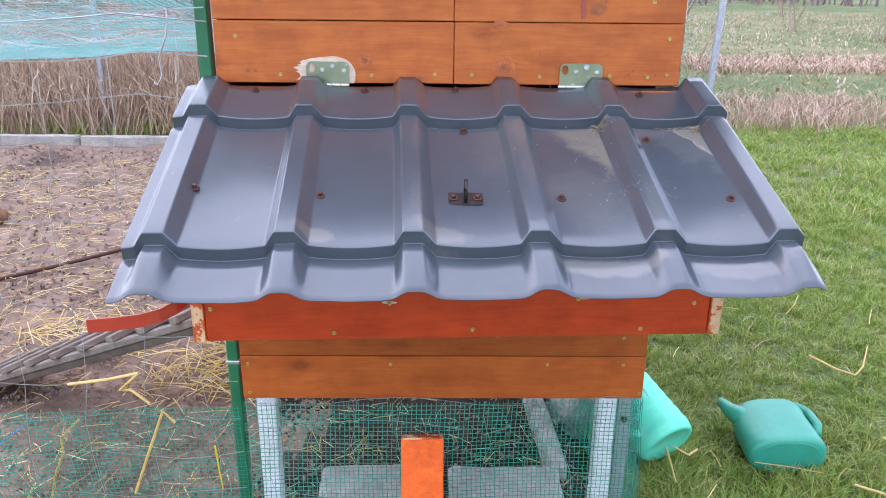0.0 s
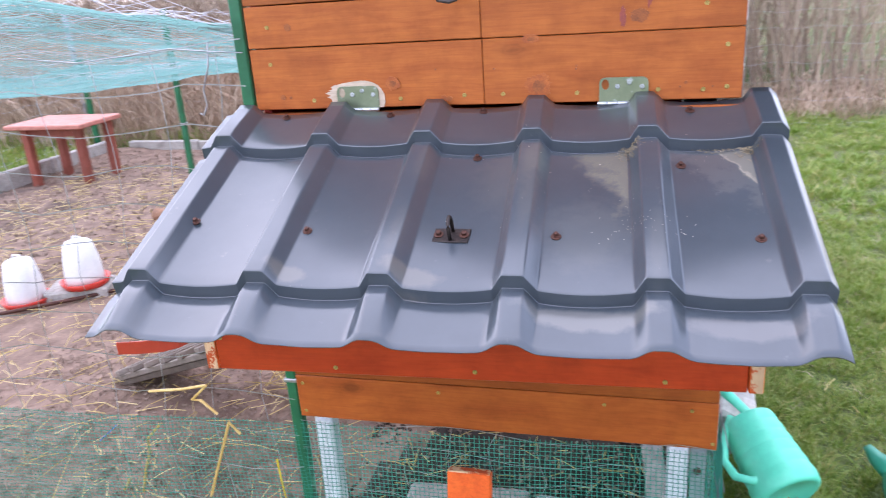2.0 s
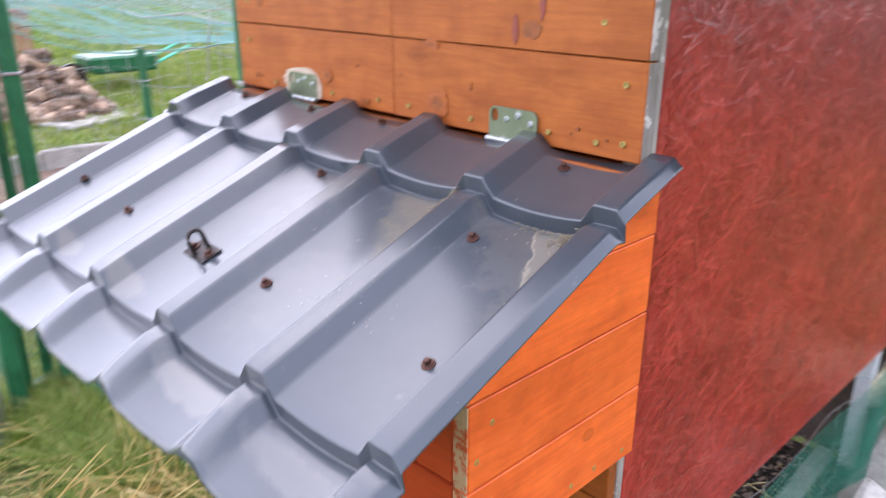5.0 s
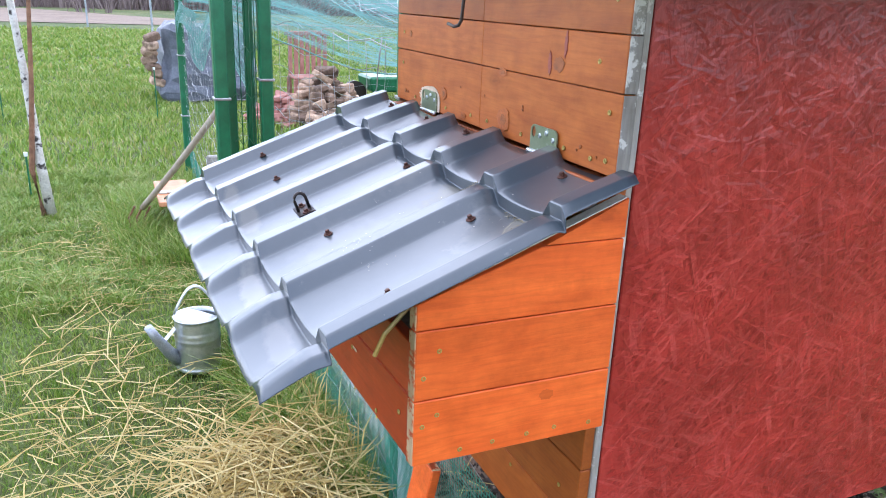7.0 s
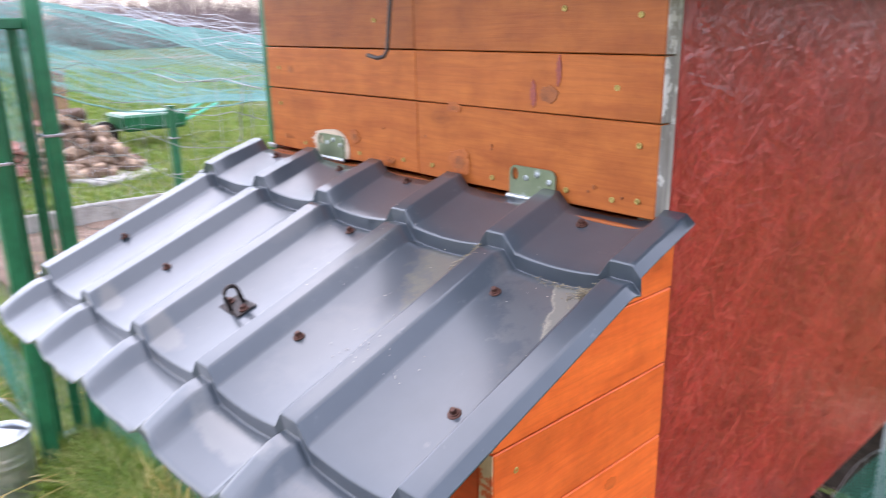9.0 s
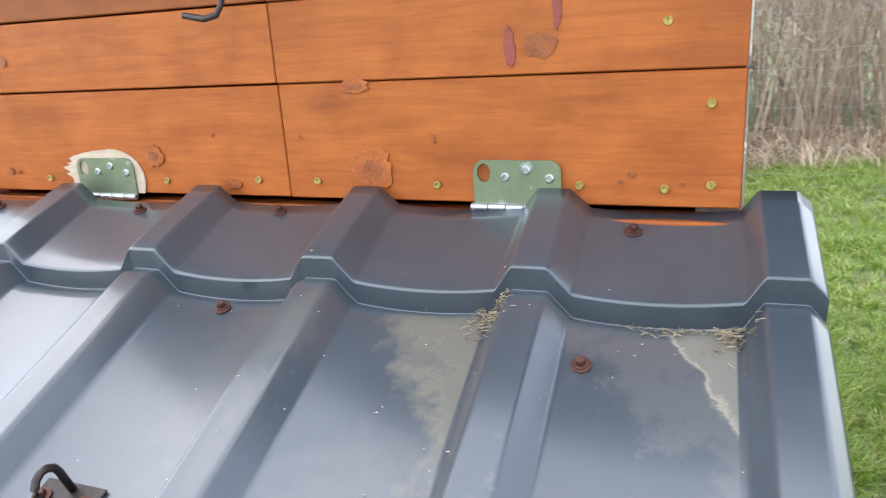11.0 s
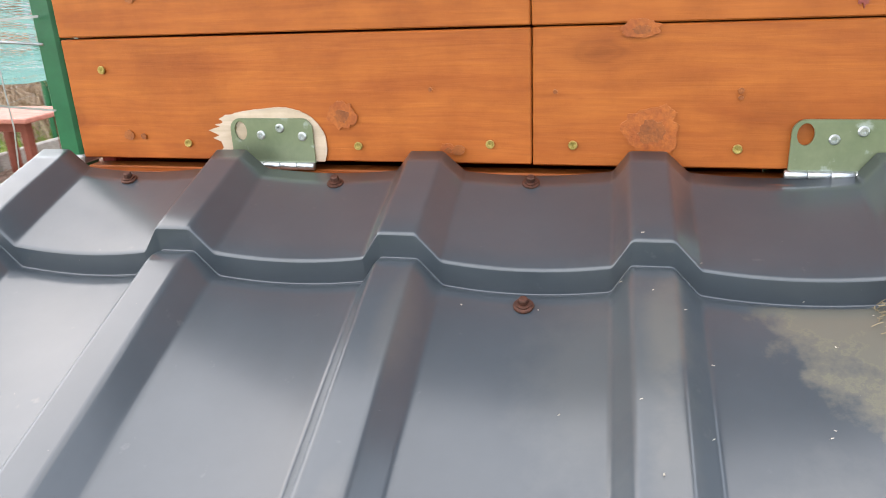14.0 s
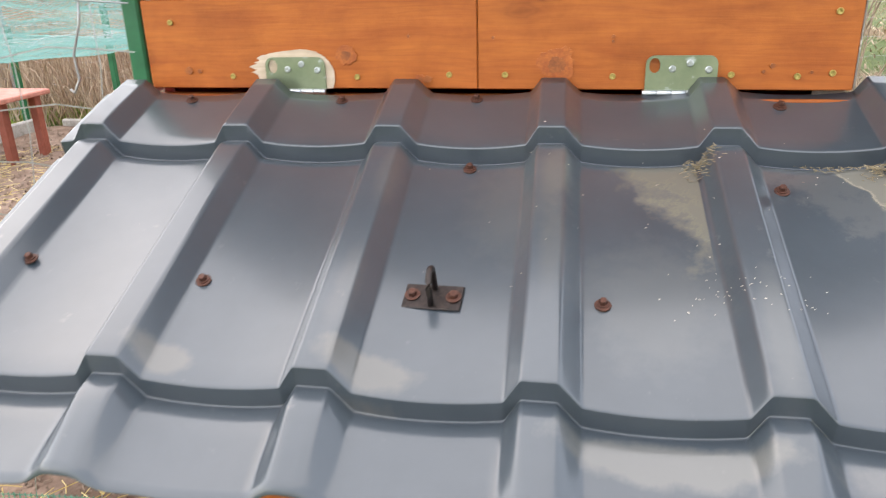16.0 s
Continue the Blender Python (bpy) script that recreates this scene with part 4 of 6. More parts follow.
for x, y in ((-0.300, 1.162), (-0.091, 1.153), (0.313, 1.159), (0.603, 1.167), (0.154, 1.360), (0.498, 1.338), (-0.260, 1.474), (-0.041, 1.480), (0.142, 1.491), (0.517, 1.486)):
    hex_screw(x, y)
M = on_sheet(0.151, 1.156, 0.0005)
plate = boxes(-0.029, 0.029, -0.0165, 0.0165, 0, 0.0025, bev=0.0008, m=M)
staple = part("staple_plate", plate, BLACKIRON, lid, "black iron staple plate, lightly rusted")
arch = [(0, -0.011, 0.001), (0, -0.011, 0.024)] + [(0, -0.011 * math.cos(t), 0.024 + 0.012 * math.sin(t)) for t in (0.5, 1.05, 1.57, 2.1, 2.64)] + [(0, 0.011, 0.024), (0, 0.011, 0.001)]
part("staple_loop", tube(bmesh.new(), [M @ Vector(p) for p in arch], 0.0031, 10), BLACKIRON, staple, smooth=True)
for dx in (-0.0205, 0.0205):
    p = M @ Vector((dx, 0, 0))
    bm = lathe(bmesh.new(), [(0.0075, 0.0025), (0.0078, 0.004), (0.005, 0.0045)], 16)
    lathe(bm, [(0.0046, 0.0045), (0.0046, 0.0085), (0.0036, 0.0092), (0, 0.0092)], 6)
    bmesh.ops.transform(bm, matrix=M @ Matrix.Translation((dx, 0, 0)), verts=bm.verts)
    part("roofing_screw", bm, RUST, staple)
for y, z in ((1.482, 1.270), (1.165, 1.142)):
    bm = boxes(-0.31, 0.598 if y > 1.4 else 0.585, y - 0.02, y + 0.02, z - 0.013, z + 0.013, bev=0.002)
    for v in bm.verts:
        v.co.z += (v.co.y - y) * 0.36
    part("batten", skew(bm, LK, LX), GREYWOOD, lid, "grey rough batten under the sheet")
rng = np.random.default_rng(11)


def sheet_debris(name, cx, cy, sx, sy, n, label):
    x, y = rng.normal(cx, sx, n), cy - np.abs(rng.normal(0, sy, n))
    z = np.array([sheet_z(b - LK * (a - LX)) + ridge_soft(a + LT * (b - 1.2)) for a, b in zip(x, y)]) + 0.001
    return litter(name, x, y, z, rng.uniform(0.002, 0.009, n), 0.0008, DEBRIS, rng, label, "plant debris", 0.35)


sheet_debris("dry_debris", 0.416, 1.382, 0.009, 0.017, 150, "small heap of dry plant bits in a sheet corner")
sheet_debris("dry_debris", 0.604, 1.388, 0.008, 0.012, 110, "dry plant bits caught beside a sheet rib")
sheet_debris("dry_debris", 0.558, 1.386, 0.02, 0.004, 45, "thin line of dry bits below a sheet step")


# ---- hinges ----
def rounded(bm, x0, x1, z0, z1, y, depth, r, hole=None, n=6):
    """A plate with rounded upper corners, standing in the xz plane, with a slot through it."""
    out = [(x0, z0), (x1, z0)]
    out += [(x1 - r + r * math.cos(t), z1 - r + r * math.sin(t)) for t in (math.pi / 2 * k / n for k in range(n + 1))]
    out += [(x0 + r - r * math.sin(t), z1 - r + r * math.cos(t)) for t in (math.pi / 2 * k / n for k in range(n + 1))]
    fv = [bm.verts.new((x, y, z)) for x, z in out]
    edges = [bm.edges.new((fv[k - 1], fv[k])) for k in range(len(fv))]
    if hole:
        hx, hz, rx, rz = hole
        hv = [bm.verts.new((hx + rx * math.cos(2 * math.pi * k / 20), y, hz + rz * math.sin(2 * math.pi * k / 20))) for k in range(20)]
        edges += [bm.edges.new((hv[k - 1], hv[k])) for k in range(20)]
    faces = [g for g in bmesh.ops.triangle_fill(bm, edges=edges, use_beauty=True)["geom"] if isinstance(g, bmesh.types.BMFace)]
    ext = bmesh.ops.extrude_face_region(bm, geom=faces)
    bmesh.ops.translate(bm, vec=(0, depth, 0), verts=[g for g in ext["geom"] if isinstance(g, bmesh.types.BMVert)])
    bmesh.ops.recalc_face_normals(bm, faces=bm.faces)
    return bm


def hinge(x0, label):
    h = thing("butt_hinge", (x0 + 0.045, WY, 1.305), label, "hinge", "hinges of the lid")
    w = 0.088
    part("leaf", rounded(bmesh.new(), x0, x0 + w, 1.304, 1.3485, WY - 0.005, 0.0024, 0.011, (x0 + 0.011, 1.336, 0.0068, 0.0095)), PASSIV, h, "greenish passivated steel leaf with slot")
    for k in range(5):
        a = x0 - 0.003 + k * 0.0182
        bm = lathe(bmesh.new(), [(0.0036, 0), (0.0042, 0.0006), (0.0042, 0.0172), (0.0036, 0.0178)], 14, pose(a, WY - 0.0065, 1.3015, 0, 90, 0))
        part("knuckle", bm, ZINC, h, "bright zinc knuckle", True)
    for dx, dz in ((0.033, 0.028), (0.054, 0.035), (0.077, 0.027)):
        bm = lathe(bmesh.new(), [(0.0045, 0), (0.0045, 0.0012), (0.0034, 0.0022), (0.0018, 0.0022), (0.0014, 0.0006), (0, 0.0006)], 12, pose(x0 + dx, WY - 0.005, 1.304 + dz, 90))
        part("screw", bm, ZINC, h)
    return h


def scraped(cx, cz, rx, rz, seed, n=120):
    """A scraped patch, brushed out raggedly to its left, ending at the board's lower edge."""
    r = random.Random(seed)
    bm = blob(cx, cz, 1, 1, seed, n, rough=0.0, depth=0.0015, sq=0.62)
    spike = [r.uniform(0, 1) ** 2.5 for _ in range(n + 1)]
    for v in bm.verts:
        a, b = v.co.x - cx, v.co.z - cz
        k = int((math.atan2(b, a) / (2 * math.pi) + 0.5) * n) % n
        wave = 1 + 0.03 * math.sin(5 * math.atan2(b, a) + 1) + 0.012 * (spike[k] - 0.3)
        v.co.x = cx + a * rx * wave - (0.013 * spike[k] if a < -0.75 else 0)
        v.co.z = max(cz + b * rz * wave, 1.3052)
    return bm


part("bare_patch", scraped(-0.1205, 1.318, 0.056, 0.0395, 51), CREAM, coop, "bare creamy wood round a hinge")
hinge(-0.163, "greenish zinc hinge on a bare whitish patch of the wall")
hinge(0.357, "greenish zinc hinge screwed to the orange wall boards")


# ---- fences ----
def run_fence(name, a, b, top, rows, cols, label, seed, mesh_top=0.0, mesh_step=0.0115, gauge=0.0028):
    """Knotted wire fence between two ground points, with a strip of fine plastic mesh along its foot."""
    a, b = Vector((*a, 0)), Vector((*b, 0))
    f = thing(name, (a + b) / 2, label, "fence")
    length = (b - a).length
    side = Vector(((b - a).y, -(b - a).x, 0)).normalized()
    r = random.Random(seed)
    for k in range(rows):
        z = 0.04 + (top - 0.04) * (k / (rows - 1)) ** 0.85
        n = max(6, int(length / 0.07))
        pts = [a.lerp(b, i / n) + side * r.uniform(-0.004, 0.004) + Vector((0, 0, z + 0.012 * math.sin(i * 0.9 + k) + r.uniform(-0.004, 0.004))) for i in range(n + 1)]
        under(strips("line_wire", [pts], gauge, WIRE, side), f)
    for c in range(cols):
        q = a.lerp(b, (c + 0.5) / cols)
        n = 14
        pts = [q + (b - a).normalized() * (0.01 * math.sin(i * 1.3 + c) + r.uniform(-0.006, 0.006)) + side * 0.002 + Vector((0, 0, top * i / n)) for i in range(n + 1)]
        under(strips("stay_wire", [pts], gauge * 0.75, WIRE, side), f)
    if mesh_top:
        lines = []
        nv = int(length / mesh_step)
        off = -side * 0.004
        way = (b - a).normalized()

        def at(s, z):
            return a + way * s + off + side * (0.012 * math.sin(2.3 * s + 1.1 * z * 6) + 0.006 * math.sin(9 * s)) + Vector((0, 0, z + 0.010 * math.sin(3.1 * s + 0.5)))

        for i in range(nv + 1):
            s = i * mesh_step
            lines.append([at(s + 0.003 * math.sin(z * 15 + i * 0.05), z) for z in np.linspace(0.0, mesh_top, 9)])
        for j in range(int(mesh_top / mesh_step) + 1):
            lines.append([at(s, j * mesh_step) for s in np.arange(0, length, 0.05)])
        ob = strips("plastic_mesh", lines, 0.0019, MESHGREEN, side)
        tagged(under(ob, f), "fine green plastic mesh tied along the foot", kind="stuff")
    return f


front_fence = run_fence("wire_fence", (-0.36, 1.512), (-1.64, 1.46), 1.44, 15, 9, "knotted galvanised wire fence with green mesh along its foot", 3, 0.545)
lower_mesh = run_fence("mesh_screen", (0.60, 1.512), (-0.352, 1.512), 0.56, 8, 9, "green mesh and wire closing the space under the coop", 4, 0.56, gauge=0.002)
side_mesh = run_fence("mesh_screen", (0.632, 3.2), (0.632, 1.56), 0.55, 5, 8, "green mesh closing the long side under the coop", 5, 0.55, 0.016)
left_fence = run_fence("wire_fence", (-1.66, 1.25), (-5.34, 1.42), 1.36, 12, 20, "wire fence with a low strip of green mesh", 6, 0.34, 0.022, 0.0016)
west_fence = run_fence("wire_fence", (-5.31, 1.46), (-5.2, 7.0), 0.86, 8, 30, "knotted wire fence along the concrete edging", 7, gauge=0.0022)
back_fence = run_fence("wire_fence", (-9.5, 7.55), (3.2, 7.75), 1.35, 9, 60, "sagging wire fence before dry reeds", 8, gauge=0.0022)

# ties and a hook on the front fence
bm = tube(bmesh.new(), [(-0.43, 1.505, 1.45), (-0.435, 1.50, 1.40), (-0.455, 1.502, 1.355), (-0.452, 1.50, 1.32), (-0.462, 1.498, 1.30), (-0.47, 1.50, 1.305)], 0.0018, 6)
part("wire_hook", bm, WIRE, front_fence, "bent wire hook hanging from the fence", True)
bm = tube(bmesh.new(), [(-0.355, 1.505, 1.425), (-0.42, 1.50, 1.43), (-0.52, 1.50, 1.44), (-0.62, 1.498, 1.43), (-0.75, 1.5, 1.42), (-0.9, 1.5, 1.435)], 0.0015, 6)
part("binding_wire", bm, WIRE, front_fence, "twisted binding wire", True)
for x, z0, z1, mat, lab, dx in ((-0.425, 0.444, 0.322, YELLOWTIE, "yellow cable tie", 0.010), (-0.876, 0.499, 0.449, BLUE, "blue cable tie", -0.060)):
    part("cable_tie", tube(bmesh.new(), [(x, 1.50, z0), (x + dx * 0.5, 1.497, (z0 + z1) / 2), (x + dx, 1.498, z1)], 0.0028, 6, flat=0.5), mat, front_fence, lab)


def steel_post(x, y, h, mat, label, w=0.025, lean=(0, 0), group="fence posts", name="fence_post"):
    """A square tube post with a cap and two wire clips."""
    p = thing(name, (x, y, 0), label, "post", group)
    bm = boxes(-w, w, -w, w, 0, h, bev=w * 0.25)
    for v in bm.verts:
        v.co.x += x + lean[0] * v.co.z
        v.co.y += y + lean[1] * v.co.z
    part("shaft", bm, mat, p)
    bm = boxes(-w * 1.12, w * 1.12, -w * 1.12, w * 1.12, h, h + 0.012, bev=0.004)
    for v in bm.verts:
        v.co.x += x + lean[0] * h
        v.co.y += y + lean[1] * h
    part("cap", bm, mat, p)
    for z in (0.35 * h, 0.7 * h):
        bm = boxes(x + lean[0] * z - w * 1.25, x + lean[0] * z + w * 1.25, y + lean[1] * z - w * 1.25, y + lean[1] * z + w * 1.25, z, z + 0.01, bev=0.002)
        part("clip", bm, WIRE, p)
    return p


steel_post(-0.372, 1.545, 1.85, GREEN, "green coated steel post beside the coop wall", 0.014)
steel_post(-1.632, 1.243, 1.62, GREEN, "tall green steel gate post on the lawn", 0.027)
steel_post(-1.673, 1.428, 1.72, GREEN, "green steel post wrapped in netting", 0.026)
steel_post(-5.36, 1.41, 1.45, GREEN, "green corner post holding up the netting", 0.03)
steel_post(-5.28, 3.36, 0.9, GREEN, "green post behind the concrete edging", 0.03)
steel_post(-3.42, 5.85, 1.45, GREEN, "thin green post standing in the run", 0.022)
steel_post(-5.2, 6.9, 1.0, GREEN, "green post at the corner of the run", 0.025)
for x, y, h, ln in ((-3.2, 7.62, 1.55, 0.02), (-5.85, 7.6, 1.5, 0.0), (-8.5, 7.5, 1.5, -0.02), (-0.6, 7.66, 1.5, 0.0)):
    steel_post(x, y, h, GREYSTEEL, "grey galvanised fence post leaning slightly", 0.024, (ln, 0))
run_fence("mesh_screen", (0.60, 3.17), (0.52, 4.28), 1.6, 8, 5, "teal mesh stretched from the coop to a post", 12, 1.6, 0.016)
steel_post(0.52, 4.3, 1.95, GREEN, "green steel post behind the coop", 0.02)
steel_post(3.05, 8.05, 2.3, GREYSTEEL, "tall pale grey steel post at the lawn's edge", 0.03, (0.03, 0))

# gate leaf, folded back between its posts
gate = thing("metal_gate", (-1.66, 1.33, 0), "narrow green welded mesh gate between two posts", "gate")
for y, x in ((1.292, -1.70), (1.372, -1.72)):
    part("gate_frame", boxes(x - 0.017, x + 0.017, y - 0.017, y + 0.017, 0.06, 1.58, bev=0.004), GREEN, gate)
part("gate_rail", boxes(-1.735, -1.685, 1.24, 1.42, 1.555, 1.59, bev=0.004), GREEN, gate)
part("gate_rail", boxes(-1.735, -1.685, 1.24, 1.42, 0.06, 0.095, bev=0.004), GREEN, gate)
for i in range(9):
    under(strips("upright_wire", [[(-1.69, 1.245 + 0.021 * i, z) for z in (0.08, 0.8, 1.56)]], 0.005, GREEN, (1, 0, 0)), gate)
for k in range(8):
    z = 0.2 + 0.185 * k
    line = ([(-1.692 + (0.02 if i % 2 else 0), 1.245 + 0.021 * i, z + (0.03 if i % 2 else 0)) for i in range(9)])
    under(strips("folded_wire", [line], 0.005, GREEN, (1, 0, 0)), gate)
for z in (0.9, 1.42):
    bm = boxes(-1.665, -1.625, 1.236, 1.262, z, z + 0.035, bev=0.005)
    part("hinge_block", bm, ZINC, gate)


# ---- netting over the run ----
def net_z(x, y):
    """High along the front fence, low along the far edge, lowest over the middle of the west side."""
    u, v = min(1, max(0, (x + 5.34) / 4.98)), min(1, max(0, (y - 1.45) / 5.4))
    front = 1.45 + 0.2 * min(1, u / 0.74) - 0.17 * max(0, (u - 0.74) / 0.26)
    west = min(1, v / 0.33)
    west = west * west * (3 - 2 * west)
    g = west + (v - west) * u ** 0.7
    z = front + (0.93 - front) * g
    z -= 0.07 * math.sin(math.pi * v) * math.sin(math.pi * u)
    return z + 0.045 * noise.noise((x * 1.5, y * 1.5, 0)) + 0.02 * noise.noise((x * 5, y * 5, 2))


def build_net():
    net = thing("bird_net", (-2.8, 4.0, 1.3), "sagging turquoise bird netting over the hen run", "netting")
    lines = []
    st = 0.027

    def at(x, y):
        if x < -5.3:
            d = -5.3 - x
            return (-5.31 - 0.1 * d + 0.03 * noise.noise((y * 3, 1, d)), y, net_z(-5.3, y) - d)
        return (x, y, net_z(x, y))

    xs = np.arange(-5.36, -0.39, st)
    ys = np.arange(1.45, 6.9, st)
    for i, x in enumerate(xs):
        lines.append([at(x + 0.005 * math.sin(y * 9 + i), y) for y in ys[::4]])
    for j, y in enumerate(ys):
        lines.append([at(x, y + 0.005 * math.sin(x * 9 + j)) for x in xs[::4]])
    tagged(under(strips("netting", lines, 0.0024, NET, (0, 0, 1)), net), kind="stuff")
    for pts, r, label in (([at(x, 6.88) for x in xs[::3]], 0.02, "bunched turquoise hem"), ([at(-5.37, y) for y in ys[::3]], 0.014, "bunched turquoise edge")):
        part("hem", tube(bmesh.new(), pts, r, 6, flat=0.5), NET, net, label)
    lap = []
    for k in range(9):
        lap.append([(x, 1.405 - 0.03 * k / 8 + 0.01 * math.sin(7 * x + k), 1.43 + 0.03 * math.sin(2 * x) - (0.03 + 0.014 * math.sin(3 * x)) * k) for x in np.arange(-5.36, -1.68, 0.06)])
    for x in np.arange(-5.36, -1.68, 0.02):
        lap.append([(x, 1.405 - 0.03 * k / 8 + 0.01 * math.sin(7 * x + k), 1.43 + 0.03 * math.sin(2 * x) - (0.03 + 0.014 * math.sin(3 * x)) * k) for k in range(9)])
    tagged(under(strips("overlap", lap, 0.0026, NET, (0, 1, 0)), net), "strip of netting folded over the front fence", kind="stuff")
    cover = thing("wire_netting", (-1.2, 3.0, 1.35), "crumpled galvanised wire netting lying over the run", "netting")
    r = random.Random(9)
    lines = []
    for i in range(20):
        x = -2.6 + 2.2 * i / 19
        lines.append([(x + r.uniform(-0.03, 0.03), y, net_z(x, y) + 0.02 + r.uniform(-0.015, 0.03)) for y in np.arange(1.48, 4.6, 0.1)])
    for j in range(24):
        y = 1.5 + 3.0 * j / 23
        lines.append([(x, y + r.uniform(-0.03, 0.03), net_z(x, y) + 0.02 + r.uniform(-0.015, 0.03)) for x in np.arange(-2.6, -0.4, 0.1)])
    tagged(under(strips("wire_mesh", lines, 0.0018, WIRE, (0, 0, 1)), cover), kind="stuff")


build_net()


# ---- concrete ----
def kerb(name, x0, x1, y0, y1, z0, z1, label, turn=(0, 0, 0), group="", cat="kerb"):
    """A cast concrete piece with a chamfered, slightly chipped upper edge."""
    c = Vector(((x0 + x1) / 2, (y0 + y1) / 2, (z0 + z1) / 2))
    bm = boxes(x0 - c.x, x1 - c.x, y0 - c.y, y1 - c.y, z0 - c.z, z1 - c.z, bev=0.012)
    bmesh.ops.subdivide_edges(bm, edges=[e for e in bm.edges if e.calc_length() > 0.15], cuts=4)
    sd = random.uniform(0, 99)
    for v in bm.verts:
        v.co += Vector(noise.noise_vector(v.co * 9 + Vector((sd, sd, sd)))) * 0.005
    ob = from_bm(name, bm, PALESTONE if group == "leaning blocks" else CONCRETE)
    ob.matrix_world = pose(*c, *turn)
    return tagged(ob, label, cat, group)


a, b = Vector((-5.32, 1.55, 0)), Vector((-5.05, 6.95, 0))
for k in range(6):
    p = a.lerp(b, (k + 0.5) / 6)
    kerb("kerb_stone", p.x - 0.03, p.x + 0.03, p.y - 0.445, p.y + 0.445, -0.05, 0.17 + random.uniform(-0.012, 0.012), "pale grey concrete edging stone beside bare soil", (0, 0, -2.9), "concrete edging")
for k in range(6):
    x = -4.95 + 0.86 * k
    kerb("kerb_stone", x, x + 0.85, 7.06, 7.12, -0.05, 0.10 + random.uniform(-0.02, 0.015), "pale grey concrete edging stone under dry reeds", (0, 0, random.uniform(-1, 1)), "concrete edging")
for k in range(3):
    x = -1.72 + 0.76 * k
    kerb("kerb_stone", x, x + 0.75, 1.60, 1.66, -0.06, 0.055, "low concrete edging stone at the fence foot", (0, 0, random.uniform(-1, 1)), "concrete edging")
kerb("concrete_slab", -0.24, 0.13, 1.70, 1.99, -0.02, 0.05, "grey concrete slab lying under the coop", (0, 0, 2), cat="slab")
kerb("concrete_slab", 0.15, 0.50, 1.70, 1.97, -0.02, 0.055, "grey concrete slab lying under the coop", (0, 0, -1), cat="slab")
kerb("kerb_stone", 0.45, 0.51, 1.98, 3.1, -0.05, 0.045, "long concrete edging stone below the coop side", (0, 0, 3), "concrete edging")
kerb("concrete_block", 0.60, 0.75, 2.28, 2.66, -0.05, 0.27, "broken concrete kerb block leaning at the coop side", (20, 30, 10), "leaning blocks", "block")
kerb("concrete_block", 0.60, 0.74, 2.92, 3.20, -0.05, 0.25, "pale concrete kerb block propped on its end", (-18, 12, -6), "leaning blocks", "block")
kerb("concrete_block", 0.60, 0.74, 3.26, 3.5, -0.05, 0.2, "concrete kerb block under a yellow bag", (8, 10, 12), "leaning blocks", "block")
kerb("concrete_block", 0.62, 0.76, 4.3, 4.55, -0.04, 0.17, "pale rough concrete block on the grass", (16, -14, 30), "leaning blocks", "block")
kerb("concrete_block", -2.72, -2.38, 3.2, 3.42, 0.0, 0.09, "grey concrete block under a drinker", (0, 0, 20), cat="block")


# ---- prop board, strip, ramp ----
prop = thing("prop_board", (0.074, 1.4, 0), "orange-red painted board standing below the nesting box", "board")
bm = boxes(-0.05, 0.05, -0.012, 0.012, 0, 0.50, bev=0.003, m=pose(0.076, 1.37, 0.0, -11, 0, 0))
part("board", bm, BOXLIT, prop)
bm = boxes(-0.047, 0.047, -0.0115, 0.0115, 0.4985, 0.5025, bev=0.001, m=pose(0.076, 1.37, 0.0, -11, 0, 0))
part("worn_end", bm, ENDGRAIN, prop, "worn upper end with flaked paint")


def ribbon(name, pts, half, thick, mat, parent, label=""):
    """A flat upright strip along a line."""
    bm = bmesh.new()
    prev = None
    first = None
    pts = [Vector(p) for p in pts]
    for i, p in enumerate(pts):
        d = pts[min(i + 1, len(pts) - 1)] - pts[max(i - 1, 0)]
        s = Vector((-d.y, d.x, 0)).normalized() * thick
        ring = [bm.verts.new(p + q) for q in (s + Vector((0, 0, half)), -s + Vector((0, 0, half)), -s - Vector((0, 0, half)), s - Vector((0, 0, half)))]
        if prev:
            for k in range(4):
                bm.faces.new((prev[k], prev[(k + 1) % 4], ring[(k + 1) % 4], ring[k]))
        else:
            first = ring
        prev = ring
    bm.faces.new(first[::-1]), bm.faces.new(prev)
    bmesh.ops.recalc_face_normals(bm, faces=bm.faces)
    return part(name, bm, mat, parent, label)


strip = thing("bent_strip", (-0.38, 1.17, 0.93), "red-brown bent plastic strip sticking out beside the nesting box", "strip")
ribbon("band", [(-0.334, 1.24, 0.967), (-0.345, 1.20, 0.962), (-0.360, 1.178, 0.952), (-0.385, 1.163, 0.942), (-0.42, 1.157, 0.934), (-0.465, 1.154, 0.929), (-0.512, 1.153, 0.925)], 0.0125, 0.0015, CURLRED, strip)

